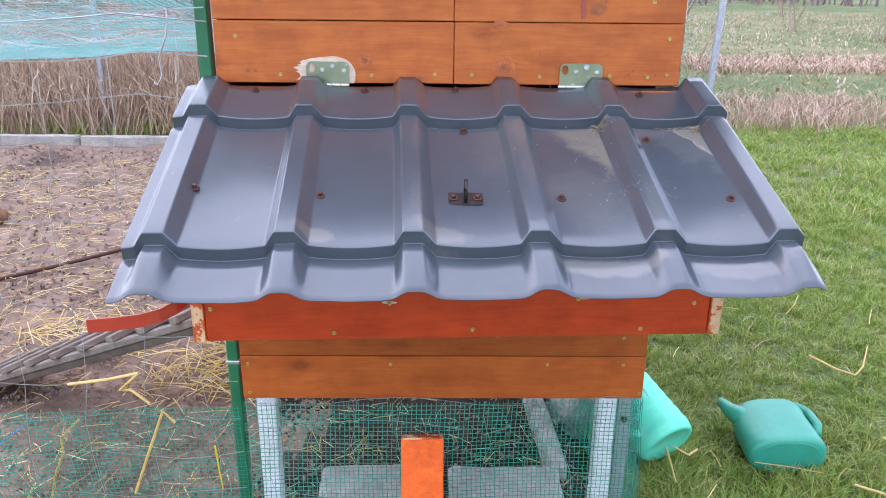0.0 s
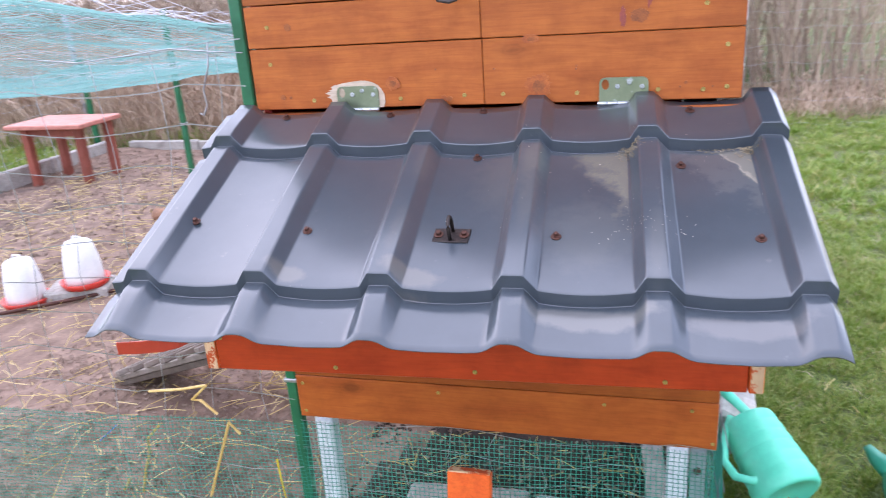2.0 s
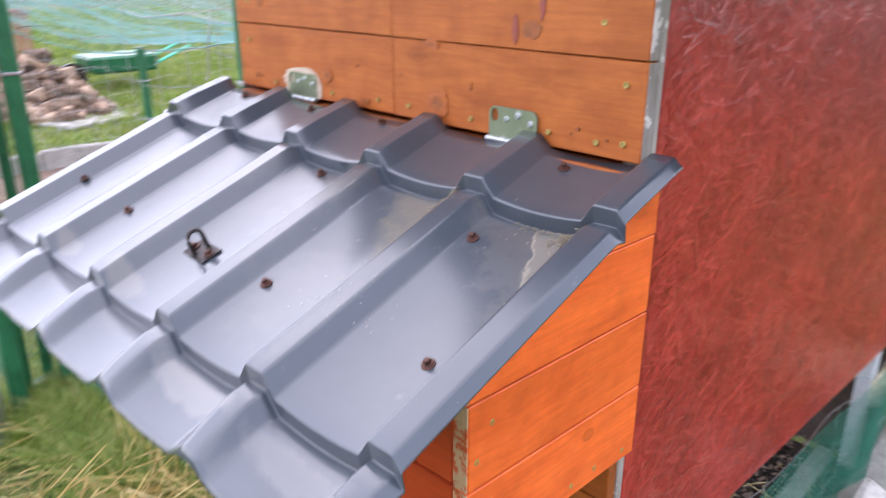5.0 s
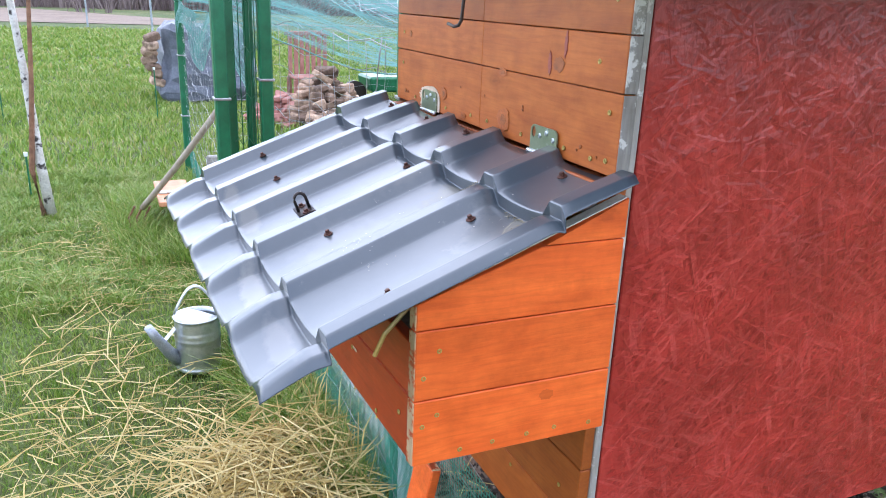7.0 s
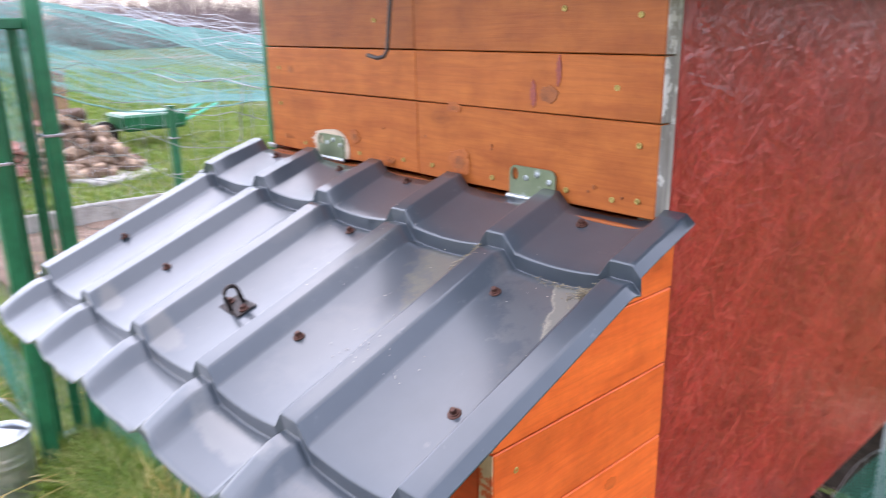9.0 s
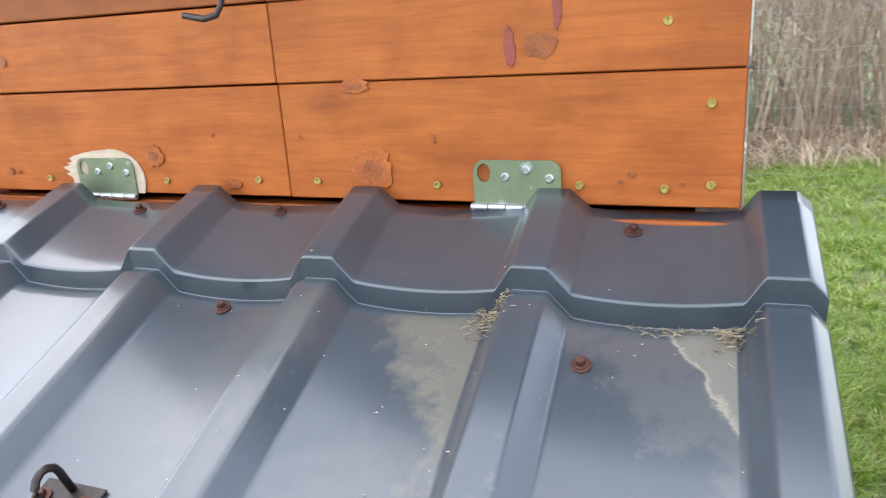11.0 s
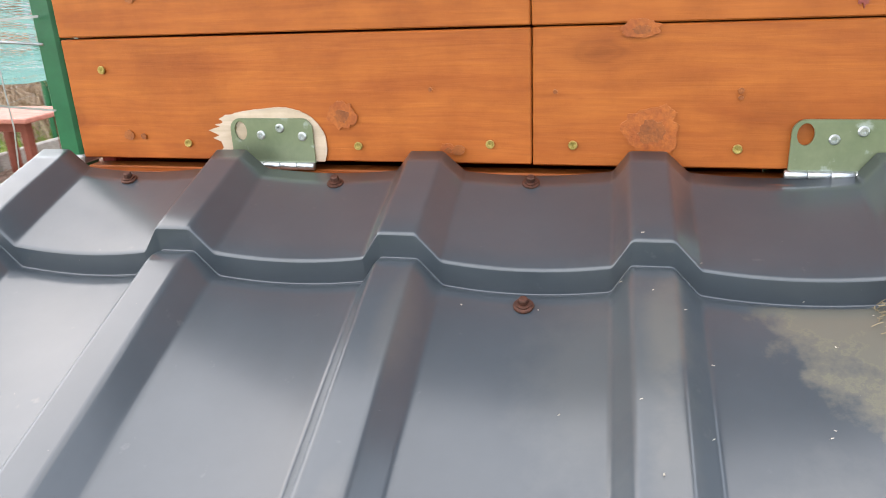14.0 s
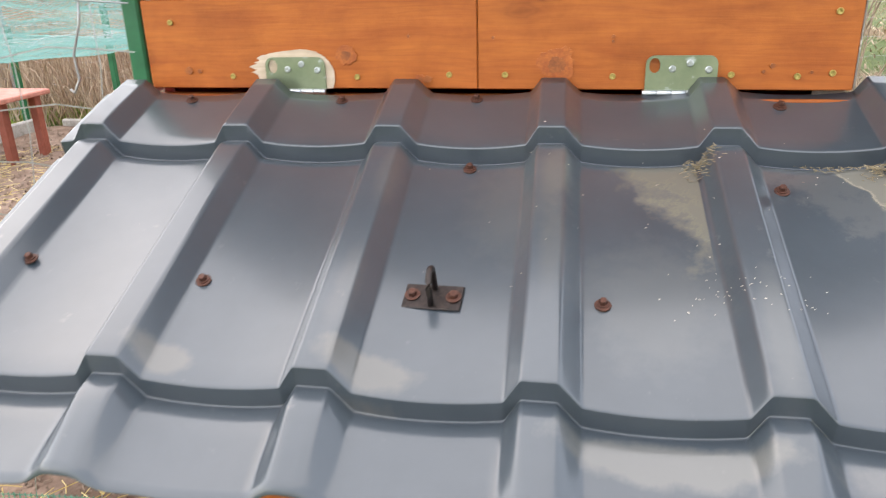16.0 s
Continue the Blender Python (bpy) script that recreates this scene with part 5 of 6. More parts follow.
ramp = thing("chicken_ramp", (-0.95, 2.2, 0), "weathered plank ramp with cleats leading up to the coop", "ramp")
A, B = Vector((-1.62, 2.52, 0.03)), Vector((-0.42, 1.92, 0.62))
d = (B - A).normalized()
across = Vector((-d.y, d.x, 0)).normalized()
upn = d.cross(across) * -1
if upn.z < 0:
    upn = -upn
rot = Matrix((d, across, upn)).transposed().to_4x4()
L = (B - A).length
bm = boxes(0, L, -0.11, 0.11, -0.012, 0.012, bev=0.003, m=Matrix.Translation(A) @ rot)
part("ramp_board", bm, DARKWOOD, ramp, "dark damp board")
for s in (-0.1, 0.1):
    part("rail", boxes(0, L, s - 0.015, s + 0.015, 0.0125, 0.035, bev=0.003, m=Matrix.Translation(A) @ rot), GREYWOOD, ramp)
for k in range(9):
    u = 0.08 + k * 0.15
    part("cleat", boxes(u, u + 0.035, -0.13, 0.13, 0.0355, 0.058, bev=0.003, m=Matrix.Translation(A) @ rot), GREYWOOD, ramp)


# ---- things in the run ----
bench = thing("garden_table", (-4.64, 5.84, 0), "low pink-red painted wooden table in the run", "table")
bm = boxes(-5.04, -4.24, 5.55, 6.12, 0.53, 0.57, bev=0.008)
part("tabletop", bm, REDWOOD, bench)
for x, y in ((-4.90, 5.65), (-4.36, 5.67), (-4.88, 6.03), (-4.34, 6.03)):
    part("leg", boxes(x - 0.035, x + 0.035, y - 0.035, y + 0.035, 0, 0.529, bev=0.006), REDLEG, bench)
part("apron", boxes(-4.9, -4.36, 5.655, 5.68, 0.45, 0.528, bev=0.003), REDLEG, bench)


def drinker(x, y, z, label):
    t = thing("poultry_drinker", (x, y, z), label, "drinker", "poultry drinkers")
    part("dish", lathe(bmesh.new(), [(0.115, 0), (0.13, 0.035), (0.126, 0.036), (0.108, 0.012), (0, 0.012)], 32, Matrix.Translation((x, y, z))), REDPLASTIC, t, "red plastic dish", True)
    part("tank", lathe(bmesh.new(), [(0.10, 0.014), (0.10, 0.06), (0.092, 0.15), (0.075, 0.235), (0.06, 0.25), (0.025, 0.255), (0, 0.255)], 32, Matrix.Translation((x, y, z))), WHITEPLASTIC, t, "white plastic tank", True)
    part("handle", tube(bmesh.new(), [(x - 0.03, y, z + 0.25), (x - 0.02, y, z + 0.275), (x + 0.02, y, z + 0.275), (x + 0.03, y, z + 0.25)], 0.006, 8), WHITEPLASTIC, t, smooth=True)


drinker(-2.78, 3.16, 0.03, "white poultry drinker with a red dish on the soil")
drinker(-2.5, 3.3, 0.093, "white poultry drinker with a red dish on a block")
rod = from_bm("rusty_rod", tube(bmesh.new(), [(-3.4, 2.6, 0.05), (-2.87, 2.9, 0.05), (-2.46, 3.2, 0.055), (-1.9, 3.75, 0.05), (-1.4, 4.3, 0.05), (-0.9, 4.9, 0.05)], 0.011, 8), RUST, True)
tagged(rod, "long rusty brown rod lying on bare soil", "rod")
log = from_bm("log", tube(bmesh.new(), [(-2.95, 4.62, 0.07), (-2.8, 4.58, 0.08), (-2.62, 4.56, 0.07)], 0.05, 10), BROWNBARK, True)
tagged(log, "short dark log on the soil", "log")


# ---- watering cans ----
def mint_can():
    t = thing("watering_can", (0.89, 2.06, 0), "mint green ribbed plastic watering can lying in grass", "watering can", "watering cans")
    mouth, base = Vector((0.755, 2.235, 0.225)), Vector((0.845, 2.05, 0.128))
    d = (base - mouth).normalized()
    m = Matrix.Translation(mouth) @ d.to_track_quat("Z", "Y").to_matrix().to_4x4()
    L = (base - mouth).length + 0.02
    prof = [(0.078, 0.004), (0.085, 0)]
    n = 56
    for i in range(n + 1):
        s = i / n
        r = 0.086 + 0.022 * s + 0.0035 * abs(math.sin(s * math.pi * 6)) ** 0.5
        prof.append((r, L * s))
    prof += [(0.107, L + 0.012), (0.102, L + 0.022), (0.092, L + 0.028), (0.086, L + 0.022), (0, L + 0.022)]
    part("body", lathe(bmesh.new(), prof, 40, m), MINT, t, smooth=True)
    # inside coloured darker than the mint body to stand for shade
    part("mouth", lathe(bmesh.new(), [(0.077, 0.0045), (0.073, 0.05), (0, 0.051)], 32, m), TEAL, t, "inside of the mouth, shade put into its darker green")
    part("spout", tube(bmesh.new(), [(0.80, 2.26, 0.19), (0.75, 2.33, 0.21), (0.70, 2.345, 0.26), (0.66, 2.33, 0.34), (0.649, 2.322, 0.385)], 0.028, 12, r_end=0.016), MINT, t, smooth=True)
    part("handle", tube(bmesh.new(), [(0.81, 2.04, 0.17), (0.75, 2.0, 0.16), (0.70, 2.02, 0.155), (0.67, 2.08, 0.17), (0.675, 2.16, 0.21), (0.70, 2.22, 0.25)], 0.014, 10), MINT, t, smooth=True)
    t.scale = (0.9, 0.9, 0.9)


def teal_can():
    t = thing("watering_can", (1.25, 2.22, 0), "teal plastic watering can lying on its side in grass", "watering can", "watering cans")
    bm = bmesh.new()
    rings = []
    prof = [(0.0, 0.86), (0.004, 0.93), (0.012, 0.985), (0.03, 1.0), (0.12, 0.99), (0.2, 0.975), (0.25, 0.95), (0.28, 0.91), (0.295, 0.84), (0.302, 0.66)]
    for s, k in prof:
        ring = []
        for i in range(36):
            a = 2 * math.pi * i / 36
            c, e = math.cos(a), math.sin(a)
            x = math.copysign(abs(c) ** 0.72, c) * 0.142 * k + (0.015 if s > 0.2 else 0) * (s - 0.2) * 10
            z = math.copysign(abs(e) ** 0.72, e) * 0.080 * (k if s < 0.03 else 0.5 + 0.5 * k)
            ring.append(bm.verts.new((x, s, z)))
        rings.append(ring)
    for u, v in zip(rings, rings[1:]):
        for i in range(36):
            bm.faces.new((u[i], u[(i + 1) % 36], v[(i + 1) % 36], v[i]))
    bm.faces.new(rings[0][::-1]), bm.faces.new(rings[-1])
    bmesh.ops.recalc_face_normals(bm, faces=bm.faces)
    m = pose(1.252, 1.975, 0.075, 3, -4, -3) @ Matrix.Diagonal((0.93, 0.86, 0.9, 1))
    bmesh.ops.transform(bm, matrix=m, verts=bm.verts)
    part("body", bm, TEAL, t, smooth=True)
    part("base", lathe(bmesh.new(), [(1.0, 0), (0.985, 0.01), (0, 0.012)], 36, m @ Matrix.Translation((0, 0.0015, 0)) @ pose(0, 0, 0, 90) @ Matrix.Diagonal((0.118, 0.064, 0.3, 1))), TEAL, t, "recessed oval base")
    part("spout", tube(bmesh.new(), [m @ Vector(p) for p in ((-0.07, 0.20, 0.02), (-0.115, 0.25, 0.03), (-0.135, 0.285, 0.03), (-0.148, 0.32, 0.035), (-0.16, 0.345, 0.045))], 0.042, 14, r_end=0.013), TEAL, t, smooth=True)
    part("handle", tube(bmesh.new(), [m @ Vector(p) for p in ((0.08, 0.29, 0.03), (0.125, 0.285, 0.035), (0.155, 0.25, 0.03), (0.163, 0.17, 0.025), (0.14, 0.11, 0.02))], 0.017, 12), TEAL, t, smooth=True)
    t.scale = (0.94, 0.94, 0.94)


def zinc_can(x, y):
    t = thing("watering_can", (x, y, 0), "galvanised zinc watering can on straw-strewn grass", "watering can", "watering cans")
    prof = [(0.094, 0.0), (0.098, 0.006), (0.094, 0.014)]
    for z in np.linspace(0.02, 0.225, 24):
        prof.append((0.092 + (0.003 if 0.135 < z < 0.145 or 0.155 < z < 0.166 else 0), z))
    prof += [(0.096, 0.228), (0.096, 0.233), (0.09, 0.233), (0.088, 0.2), (0.086, 0.02), (0, 0.02)]
    part("body", lathe(bmesh.new(), prof, 44, Matrix.Translation((x, y, 0.012))), ZINC, t, smooth=True)
    bm = bmesh.new()
    vs = [bm.verts.new((x + 0.091 * math.cos(a), y + 0.091 * math.sin(a), 0.245)) for a in np.linspace(-math.pi * 0.9, math.pi * 0.35, 20)]
    cv = bm.verts.new((x, y + 0.01, 0.262))
    for u, v in zip(vs, vs[1:]):
        bm.faces.new((cv, u, v))
    part("half_cover", bm, ZINC, t, "half cover over the opening")
    part("spout", tube(bmesh.new(), [(x + 0.02, y - 0.085, 0.055), (x + 0.04, y - 0.125, 0.115), (x + 0.06, y - 0.165, 0.185), (x + 0.075, y - 0.195, 0.245)], 0.028, 16, caps=True, r_end=0.017), GREYSTEEL, t, "dull dark zinc spout", True)
    part("brace", tube(bmesh.new(), [(x + 0.01, y - 0.09, 0.2), (x + 0.035, y - 0.14, 0.155)], 0.012, 8, flat=0.25), ZINC, t)
    arch = [(x, y + 0.088 - 0.176 * s, 0.235 + 0.14 * math.sin(math.pi * (0.06 + 0.88 * s))) for s in np.linspace(0, 1, 14)]
    part("handle", tube(bmesh.new(), arch, 0.014, 10, flat=0.4), ZINC, t, "bright arched handle", True)


mint_can()
teal_can()
zinc_can(-1.575, 1.085)


# ---- bag, tool, boards, decoy ----
def crumple(bm, c, r, seed, stretch=(1, 1, 1), amount=0.35):
    res = bmesh.ops.create_icosphere(bm, subdivisions=4, radius=1)
    for v in res["verts"]:
        n = noise.noise(v.co * 1.6 + Vector((seed, 0, 0))) * amount + abs(noise.noise(v.co * 2.3 + Vector((seed, 3, 0)))) * 0.42 - abs(noise.noise(v.co * 4.7 + Vector((seed, 7, 0)))) * 0.22
        p = v.co * (0.75 + n)
        v.co = Vector((c[0] + p.x * r * stretch[0], c[1] + p.y * r * stretch[1], c[2] + p.z * r * stretch[2]))


bag = thing("plastic_bag", (0.64, 3.4, 0.25), "crumpled pale yellow plastic bag on concrete blocks", "bag")
bm = bmesh.new()
crumple(bm, (0.615, 3.16, 0.335), 0.14, 2.0, (0.75, 0.85, 1.25))
part("bag_body", bm, BAG, bag)
bm = bmesh.new()
crumple(bm, (0.74, 3.24, 0.255), 0.15, 7.0, (1.15, 0.9, 0.55))
part("bag_flap", bm, BAG, bag, "loose flap of the bag")

fork = thing("garden_fork", (-3.47, 0.93, 0), "long-handled garden fork leaning on the fence", "garden tool")
h0, h1 = Vector((-3.47, 0.955, 0.22)), Vector((-2.95, 1.40, 0.92))
part("handle", tube(bmesh.new(), [h0.lerp(h1, s) + Vector((0, 0, -0.015 * math.sin(math.pi * s))) for s in np.linspace(0, 1, 8)], 0.019, 10), HANDLE, fork, smooth=True)
for s in (-0.045, 0, 0.045):
    part("tine", tube(bmesh.new(), [(h0.x + s * 0.3, h0.y + s, 0.23), (h0.x - 0.02 + s * 0.4, h0.y - 0.04 + s, 0.15), (h0.x - 0.01 + s * 0.4, h0.y - 0.03 + s, 0.0)], 0.007, 6), BROWNBARK, fork)
seat = thing("orange_bench", (-3.7, 1.2, 0), "small orange painted plank bench on the lawn", "bench")
part("board", boxes(-3.92, -3.32, 1.05, 1.26, 0.255, 0.285, bev=0.004), ORANGEBOARD, seat)
for x in (-3.8, -3.6):
    part("leg", boxes(x - 0.02, x + 0.02, 1.19, 1.23, 0, 0.254, bev=0.003), ORANGEBOARD, seat)
lath = from_bm("wood_lath", boxes(-3.59, -3.53, 1.06, 1.28, 0.2855, 0.297, bev=0.003), PALE)
tagged(lath, "short pale lath lying on the bench board", "lath")
flat_board = from_bm("flat_board", boxes(-0.11, 0.11, -0.045, 0.045, 0.0, 0.015, bev=0.003, m=pose(-3.15, 0.98, 0.03, 0, 0, 15)), GREYWOOD)
tagged(flat_board, "short grey board lying in straw", "board")

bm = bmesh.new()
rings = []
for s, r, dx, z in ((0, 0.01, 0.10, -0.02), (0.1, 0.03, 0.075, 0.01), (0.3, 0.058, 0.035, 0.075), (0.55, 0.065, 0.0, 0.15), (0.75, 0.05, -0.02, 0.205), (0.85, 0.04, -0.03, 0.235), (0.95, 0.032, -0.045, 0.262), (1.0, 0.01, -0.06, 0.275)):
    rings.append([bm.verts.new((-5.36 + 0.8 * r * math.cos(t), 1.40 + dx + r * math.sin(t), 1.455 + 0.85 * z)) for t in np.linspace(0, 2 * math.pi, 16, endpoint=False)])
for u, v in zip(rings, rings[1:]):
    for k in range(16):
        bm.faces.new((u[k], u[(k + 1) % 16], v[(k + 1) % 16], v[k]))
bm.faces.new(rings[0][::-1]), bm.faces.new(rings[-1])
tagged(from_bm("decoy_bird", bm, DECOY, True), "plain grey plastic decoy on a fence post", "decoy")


# ---- far yard: heaps ----
def lump(bm, c, s, rnd):
    box(bm, -s[0] / 2, s[0] / 2, -s[1] / 2, s[1] / 2, -s[2] / 2, s[2] / 2, bev=min(s) * 0.18,
        m=pose(*c, rnd.uniform(-25, 25), rnd.uniform(-25, 25), rnd.uniform(0, 180)))


def heap(name, cx, cy, rx, ry, h, n, size, mat, label, cat, seed):
    """A loose heap of pieces, each a part, stacked over a mound."""
    t = thing(name, (cx, cy, 0), label, cat)
    r = random.Random(seed)
    for k in range(n):
        a, q = r.uniform(0, 2 * math.pi), math.sqrt(r.random())
        x, y = cx + rx * q * math.cos(a), cy + ry * q * math.sin(a)
        z = h * (1 - q) * r.uniform(0.25, 1.0) + size[2] * 0.5
        bm = bmesh.new()
        lump(bm, (x, y, z), [s * r.uniform(0.6, 1.4) for s in size], r)
        part(name.split("_")[0] + "_piece", bm, mat, t)


heap("log_heap", -8.0, 3.35, 0.85, 0.55, 0.75, 190, (0.23, 0.11, 0.10), LOGEND, "heap of split pale firewood on the lawn", "firewood", 1)
heap("rubble_heap", -8.3, 2.9, 0.7, 0.45, 0.38, 50, (0.3, 0.14, 0.06), BRICKRED, "heap of broken red roof tiles", "rubble", 2)
chairs = thing("plastic_chair", (-9.6, 3.6, 0), "faded red slatted plastic garden chair", "chair")
for k in range(7):
    part("slat", boxes(-9.62, -9.6, 3.22 + 0.085 * k, 3.28 + 0.085 * k, 0.42, 0.98, bev=0.006), BRICKRED, chairs)
part("top_rail", boxes(-9.64, -9.58, 3.18, 3.82, 0.98, 1.04, bev=0.012), BRICKRED, chairs)
part("seat", boxes(-9.58, -9.1, 3.2, 3.8, 0.40, 0.44, bev=0.012), BRICKRED, chairs)
for x, y in ((-9.57, 3.22), (-9.57, 3.78), (-9.13, 3.22), (-9.13, 3.78)):
    part("leg", boxes(x - 0.03, x + 0.03, y - 0.03, y + 0.03, 0, 0.40, bev=0.006), BRICKRED, chairs)
barrow = thing("wheelbarrow", (-9.4, 5.0, 0), "green steel wheelbarrow on the far lawn", "wheelbarrow")
bm = boxes(-9.75, -9.1, 4.3, 5.2, 0.22, 0.44, bev=0.03)
for v in bm.verts:
    f = 1 + 0.35 * (v.co.z - 0.4)
    v.co.x, v.co.y = -9.42 + (v.co.x + 9.42) * f, 4.75 + (v.co.y - 4.75) * f
part("tray", bm, GREEN, barrow)
for x in (-9.62, -9.22):
    part("shaft", tube(bmesh.new(), [(x, 4.4, 0.24), (x, 5.2, 0.30), (x, 5.7, 0.5)], 0.02, 8), MINT, barrow)
part("wheel", lathe(bmesh.new(), [(0.1, -0.04), (0.18, -0.035), (0.18, 0.035), (0.1, 0.04)], 24, pose(-9.42, 4.15, 0.18, 0, 90, 0)), BLACKIRON, barrow)
stack = thing("covered_stack", (-10.4, 2.05, 0), "firewood stack under a creased grey tarpaulin", "firewood stack")
bm = boxes(-11.0, -9.9, 1.55, 2.75, 0.0, 1.05, bev=0.10)
bmesh.ops.subdivide_edges(bm, edges=bm.edges[:], cuts=6, use_grid_fill=True)
for v in bm.verts:
    v.co += Vector(noise.noise_vector(v.co * 3.1)) * 0.11 + Vector(noise.noise_vector(v.co * 8.0)) * 0.04 + Vector((0, 0.25 * (v.co.y - 2.1) * (1 - v.co.z) * 0.6, 0))
part("tarpaulin", bm, GREYBAG, stack)
r_ = random.Random(8)
for k in range(7):
    bm = bmesh.new()
    lump(bm, (-9.95 + r_.uniform(-0.05, 0.05), 1.42 + r_.uniform(-0.06, 0.03), 0.3 + 0.1 * k), (0.14, 0.2, 0.11), r_)
    part("log", bm, LOGEND, stack)
slab = kerb("concrete_slab", -7.6, -6.9, 3.05, 3.9, 0.0, 0.05, "thin pale slab beside the firewood", (0, 0, 20), cat="slab")
for x, y, h in ((-8.3, 1.33, 0.62), (-8.8, -0.37, 0.6), (-8.0, -0.35, 0.55), (-4.9, 0.2, 0.3)):
    st = thing("garden_stake", (x, y, 0), "thin green stake with a white cap in the lawn", "stake", "lawn stakes")
    part("rod", tube(bmesh.new(), [(x, y, 0), (x, y, h)], 0.007, 8), GREEN, st)
    part("cap", lathe(bmesh.new(), [(0.014, h), (0.014, h + 0.03), (0, h + 0.034)], 10, Matrix.Translation((x, y, 0))), WHITEPLASTIC, st, "white plastic cap")
for x, y in ((-31.7, 0.23), (-23.8, 2.15), (-33, -3.5)):
    steel_post(x, y, 1.6, GREYSTEEL, "thin grey post in the far field", 0.03)


# ---- birch sapling ----
def sapling():
    t = thing("birch_sapling", (-4.18, 0.33, 0), "young birch with white bark beside a brown stem", "tree")
    white = [(-4.20, 0.38, 0), (-4.2, 0.35, 0.4), (-4.21, 0.33, 0.9), (-4.22, 0.30, 1.4), (-4.2, 0.29, 2.0), (-4.15, 0.27, 2.6)]
    brown = [(-4.16, 0.34, 0), (-4.16, 0.30, 0.35), (-4.17, 0.36, 0.9), (-4.18, 0.41, 1.5), (-4.2, 0.47, 2.1)]
    part("trunk", tube(bmesh.new(), white, 0.036, 12, r_end=0.014), BARK, t, "white peeling bark with dark marks", True)
    part("trunk", tube(bmesh.new(), brown, 0.022, 10, r_end=0.009), BROWNBARK, t, "reddish-brown smooth stem", True)
    r = random.Random(4)
    bm = bmesh.new()
    for k in range(16):
        base = white if k % 2 else brown
        i = r.randrange(1, len(base) - 1)
        p = Vector(base[i]).lerp(Vector(base[i + 1]), r.random())
        d = Vector((r.uniform(-1, 1), r.uniform(-1, 1), r.uniform(0.4, 1.2))).normalized()
        l = 0.05 if p.z < 1.3 else r.uniform(0.2, 0.6)
        tube(bm, [p, p + d * l * 0.5, p + d * l + Vector((0, 0, 0.1 * l))], 0.005, 5, r_end=0.0015)
    part("twigs", bm, BROWNBARK, t, "fine bare twigs")


sapling()

# ---- far field ----
def track():
    bm = bmesh.new()
    row = []
    for y in np.linspace(-50, 24, 38):
        near = -34 - 0.22 * (y + 4) + 0.7 * math.sin(y * 0.4)
        wide = 20 if y < -4 else max(1.5, 20 - 1.5 * (y + 4))
        row.append((bm.verts.new((near - wide, y, 0.02)), bm.verts.new((near, y, 0.02))))
    for (a, b), (c, d) in zip(row, row[1:]):
        bm.faces.new((a, b, d, c))
    tagged(from_bm("road", bm, PATHM), "pale bare dirt track across the field", "track", kind="structure")


track()


# ---- grass, reeds, straw ----
rng = np.random.default_rng(21)


def area(n, x0, x1, y0, y1, keep=None, clump=0.0):
    x, y = rng.uniform(x0, x1, n), rng.uniform(y0, y1, n)
    if clump:
        k = np.sin(2.1 * x + 1.7 * y) * np.sin(3.3 * y - 1.1 * x) + 0.6 * np.sin(7.3 * x) * np.sin(6.1 * y)
        m = rng.uniform(-1.6, 1.6, n) < k + (1.2 - clump)
        x, y = x[m], y[m]
    if keep is not None:
        m = keep(x, y)
        x, y = x[m], y[m]
    return x, y


def lawn(x, y):
    """Outside the run, the coop's foot, the cans and the straw."""
    run = (x > -5.4) & (x < np.where(y < 3.2, 0.66, -0.42)) & (y > 1.53) & (y < 7.2)
    foot = (x > -1.75) & (x < 0.64) & (y > 1.49) & (y < 3.3)
    return ~(run | foot)


def turf(n, x0, x1, y0, y1, h, w, lean=0.7, clump=0.0, extra=None, label="green lawn grass with dry yellow blades"):
    x, y = area(n, x0, x1, y0, y1, None, clump)
    soft = min(0.45, 0.12 * min(x1 - x0, y1 - y0))
    x, y = x + rng.normal(0, soft, len(x)), y + rng.normal(0, soft, len(y))
    m = lawn(x, y)
    x, y = x[m], y[m]
    if extra is not None:
        m = extra(x, y)
        x, y = x[m], y[m]
    k = len(x)
    hh = rng.uniform(h[0], h[1], k) * (0.75 + 0.5 * (0.5 + 0.5 * np.sin(3.1 * x + 0.7) * np.sin(2.7 * y)))
    blade_field("lawn_grass", x, y, hump(x, y) - 0.01, hh, w * rng.uniform(0.7, 1.3, k), lean, GRASS, rng, label, "grass")




def tufts(n, per, x0, x1, y0, y1, h, w, spread, label):
    """Grass in tufts: blades that fan out from a common foot, tall ones in the middle."""
    cx, cy = area(n, x0, x1, y0, y1, lawn)
    size = rng.uniform(0.45, 1.0, len(cx)) * (0.7 + 0.5 * np.sin(2.3 * cx + 1.0) * np.sin(2.9 * cy))
    a = rng.uniform(0, 2 * np.pi, (len(cx), per))
    q = np.abs(rng.normal(0, spread, (len(cx), per)))
    x, y = (cx[:, None] + q * np.cos(a)).ravel(), (cy[:, None] + q * np.sin(a)).ravel()
    hh = (h[0] + (h[1] - h[0]) * size[:, None] * rng.uniform(0.4, 1.0, a.shape)).ravel()
    way = (a + rng.normal(0, 0.7, a.shape)).ravel()
    m = lawn(x, y)
    blade_field("lawn_grass", x[m], y[m], hump(x[m], y[m]) - 0.008, hh[m], w * rng.uniform(0.6, 1.3, m.sum()), 1.15, GRASS, rng, label, "grass", way[m])


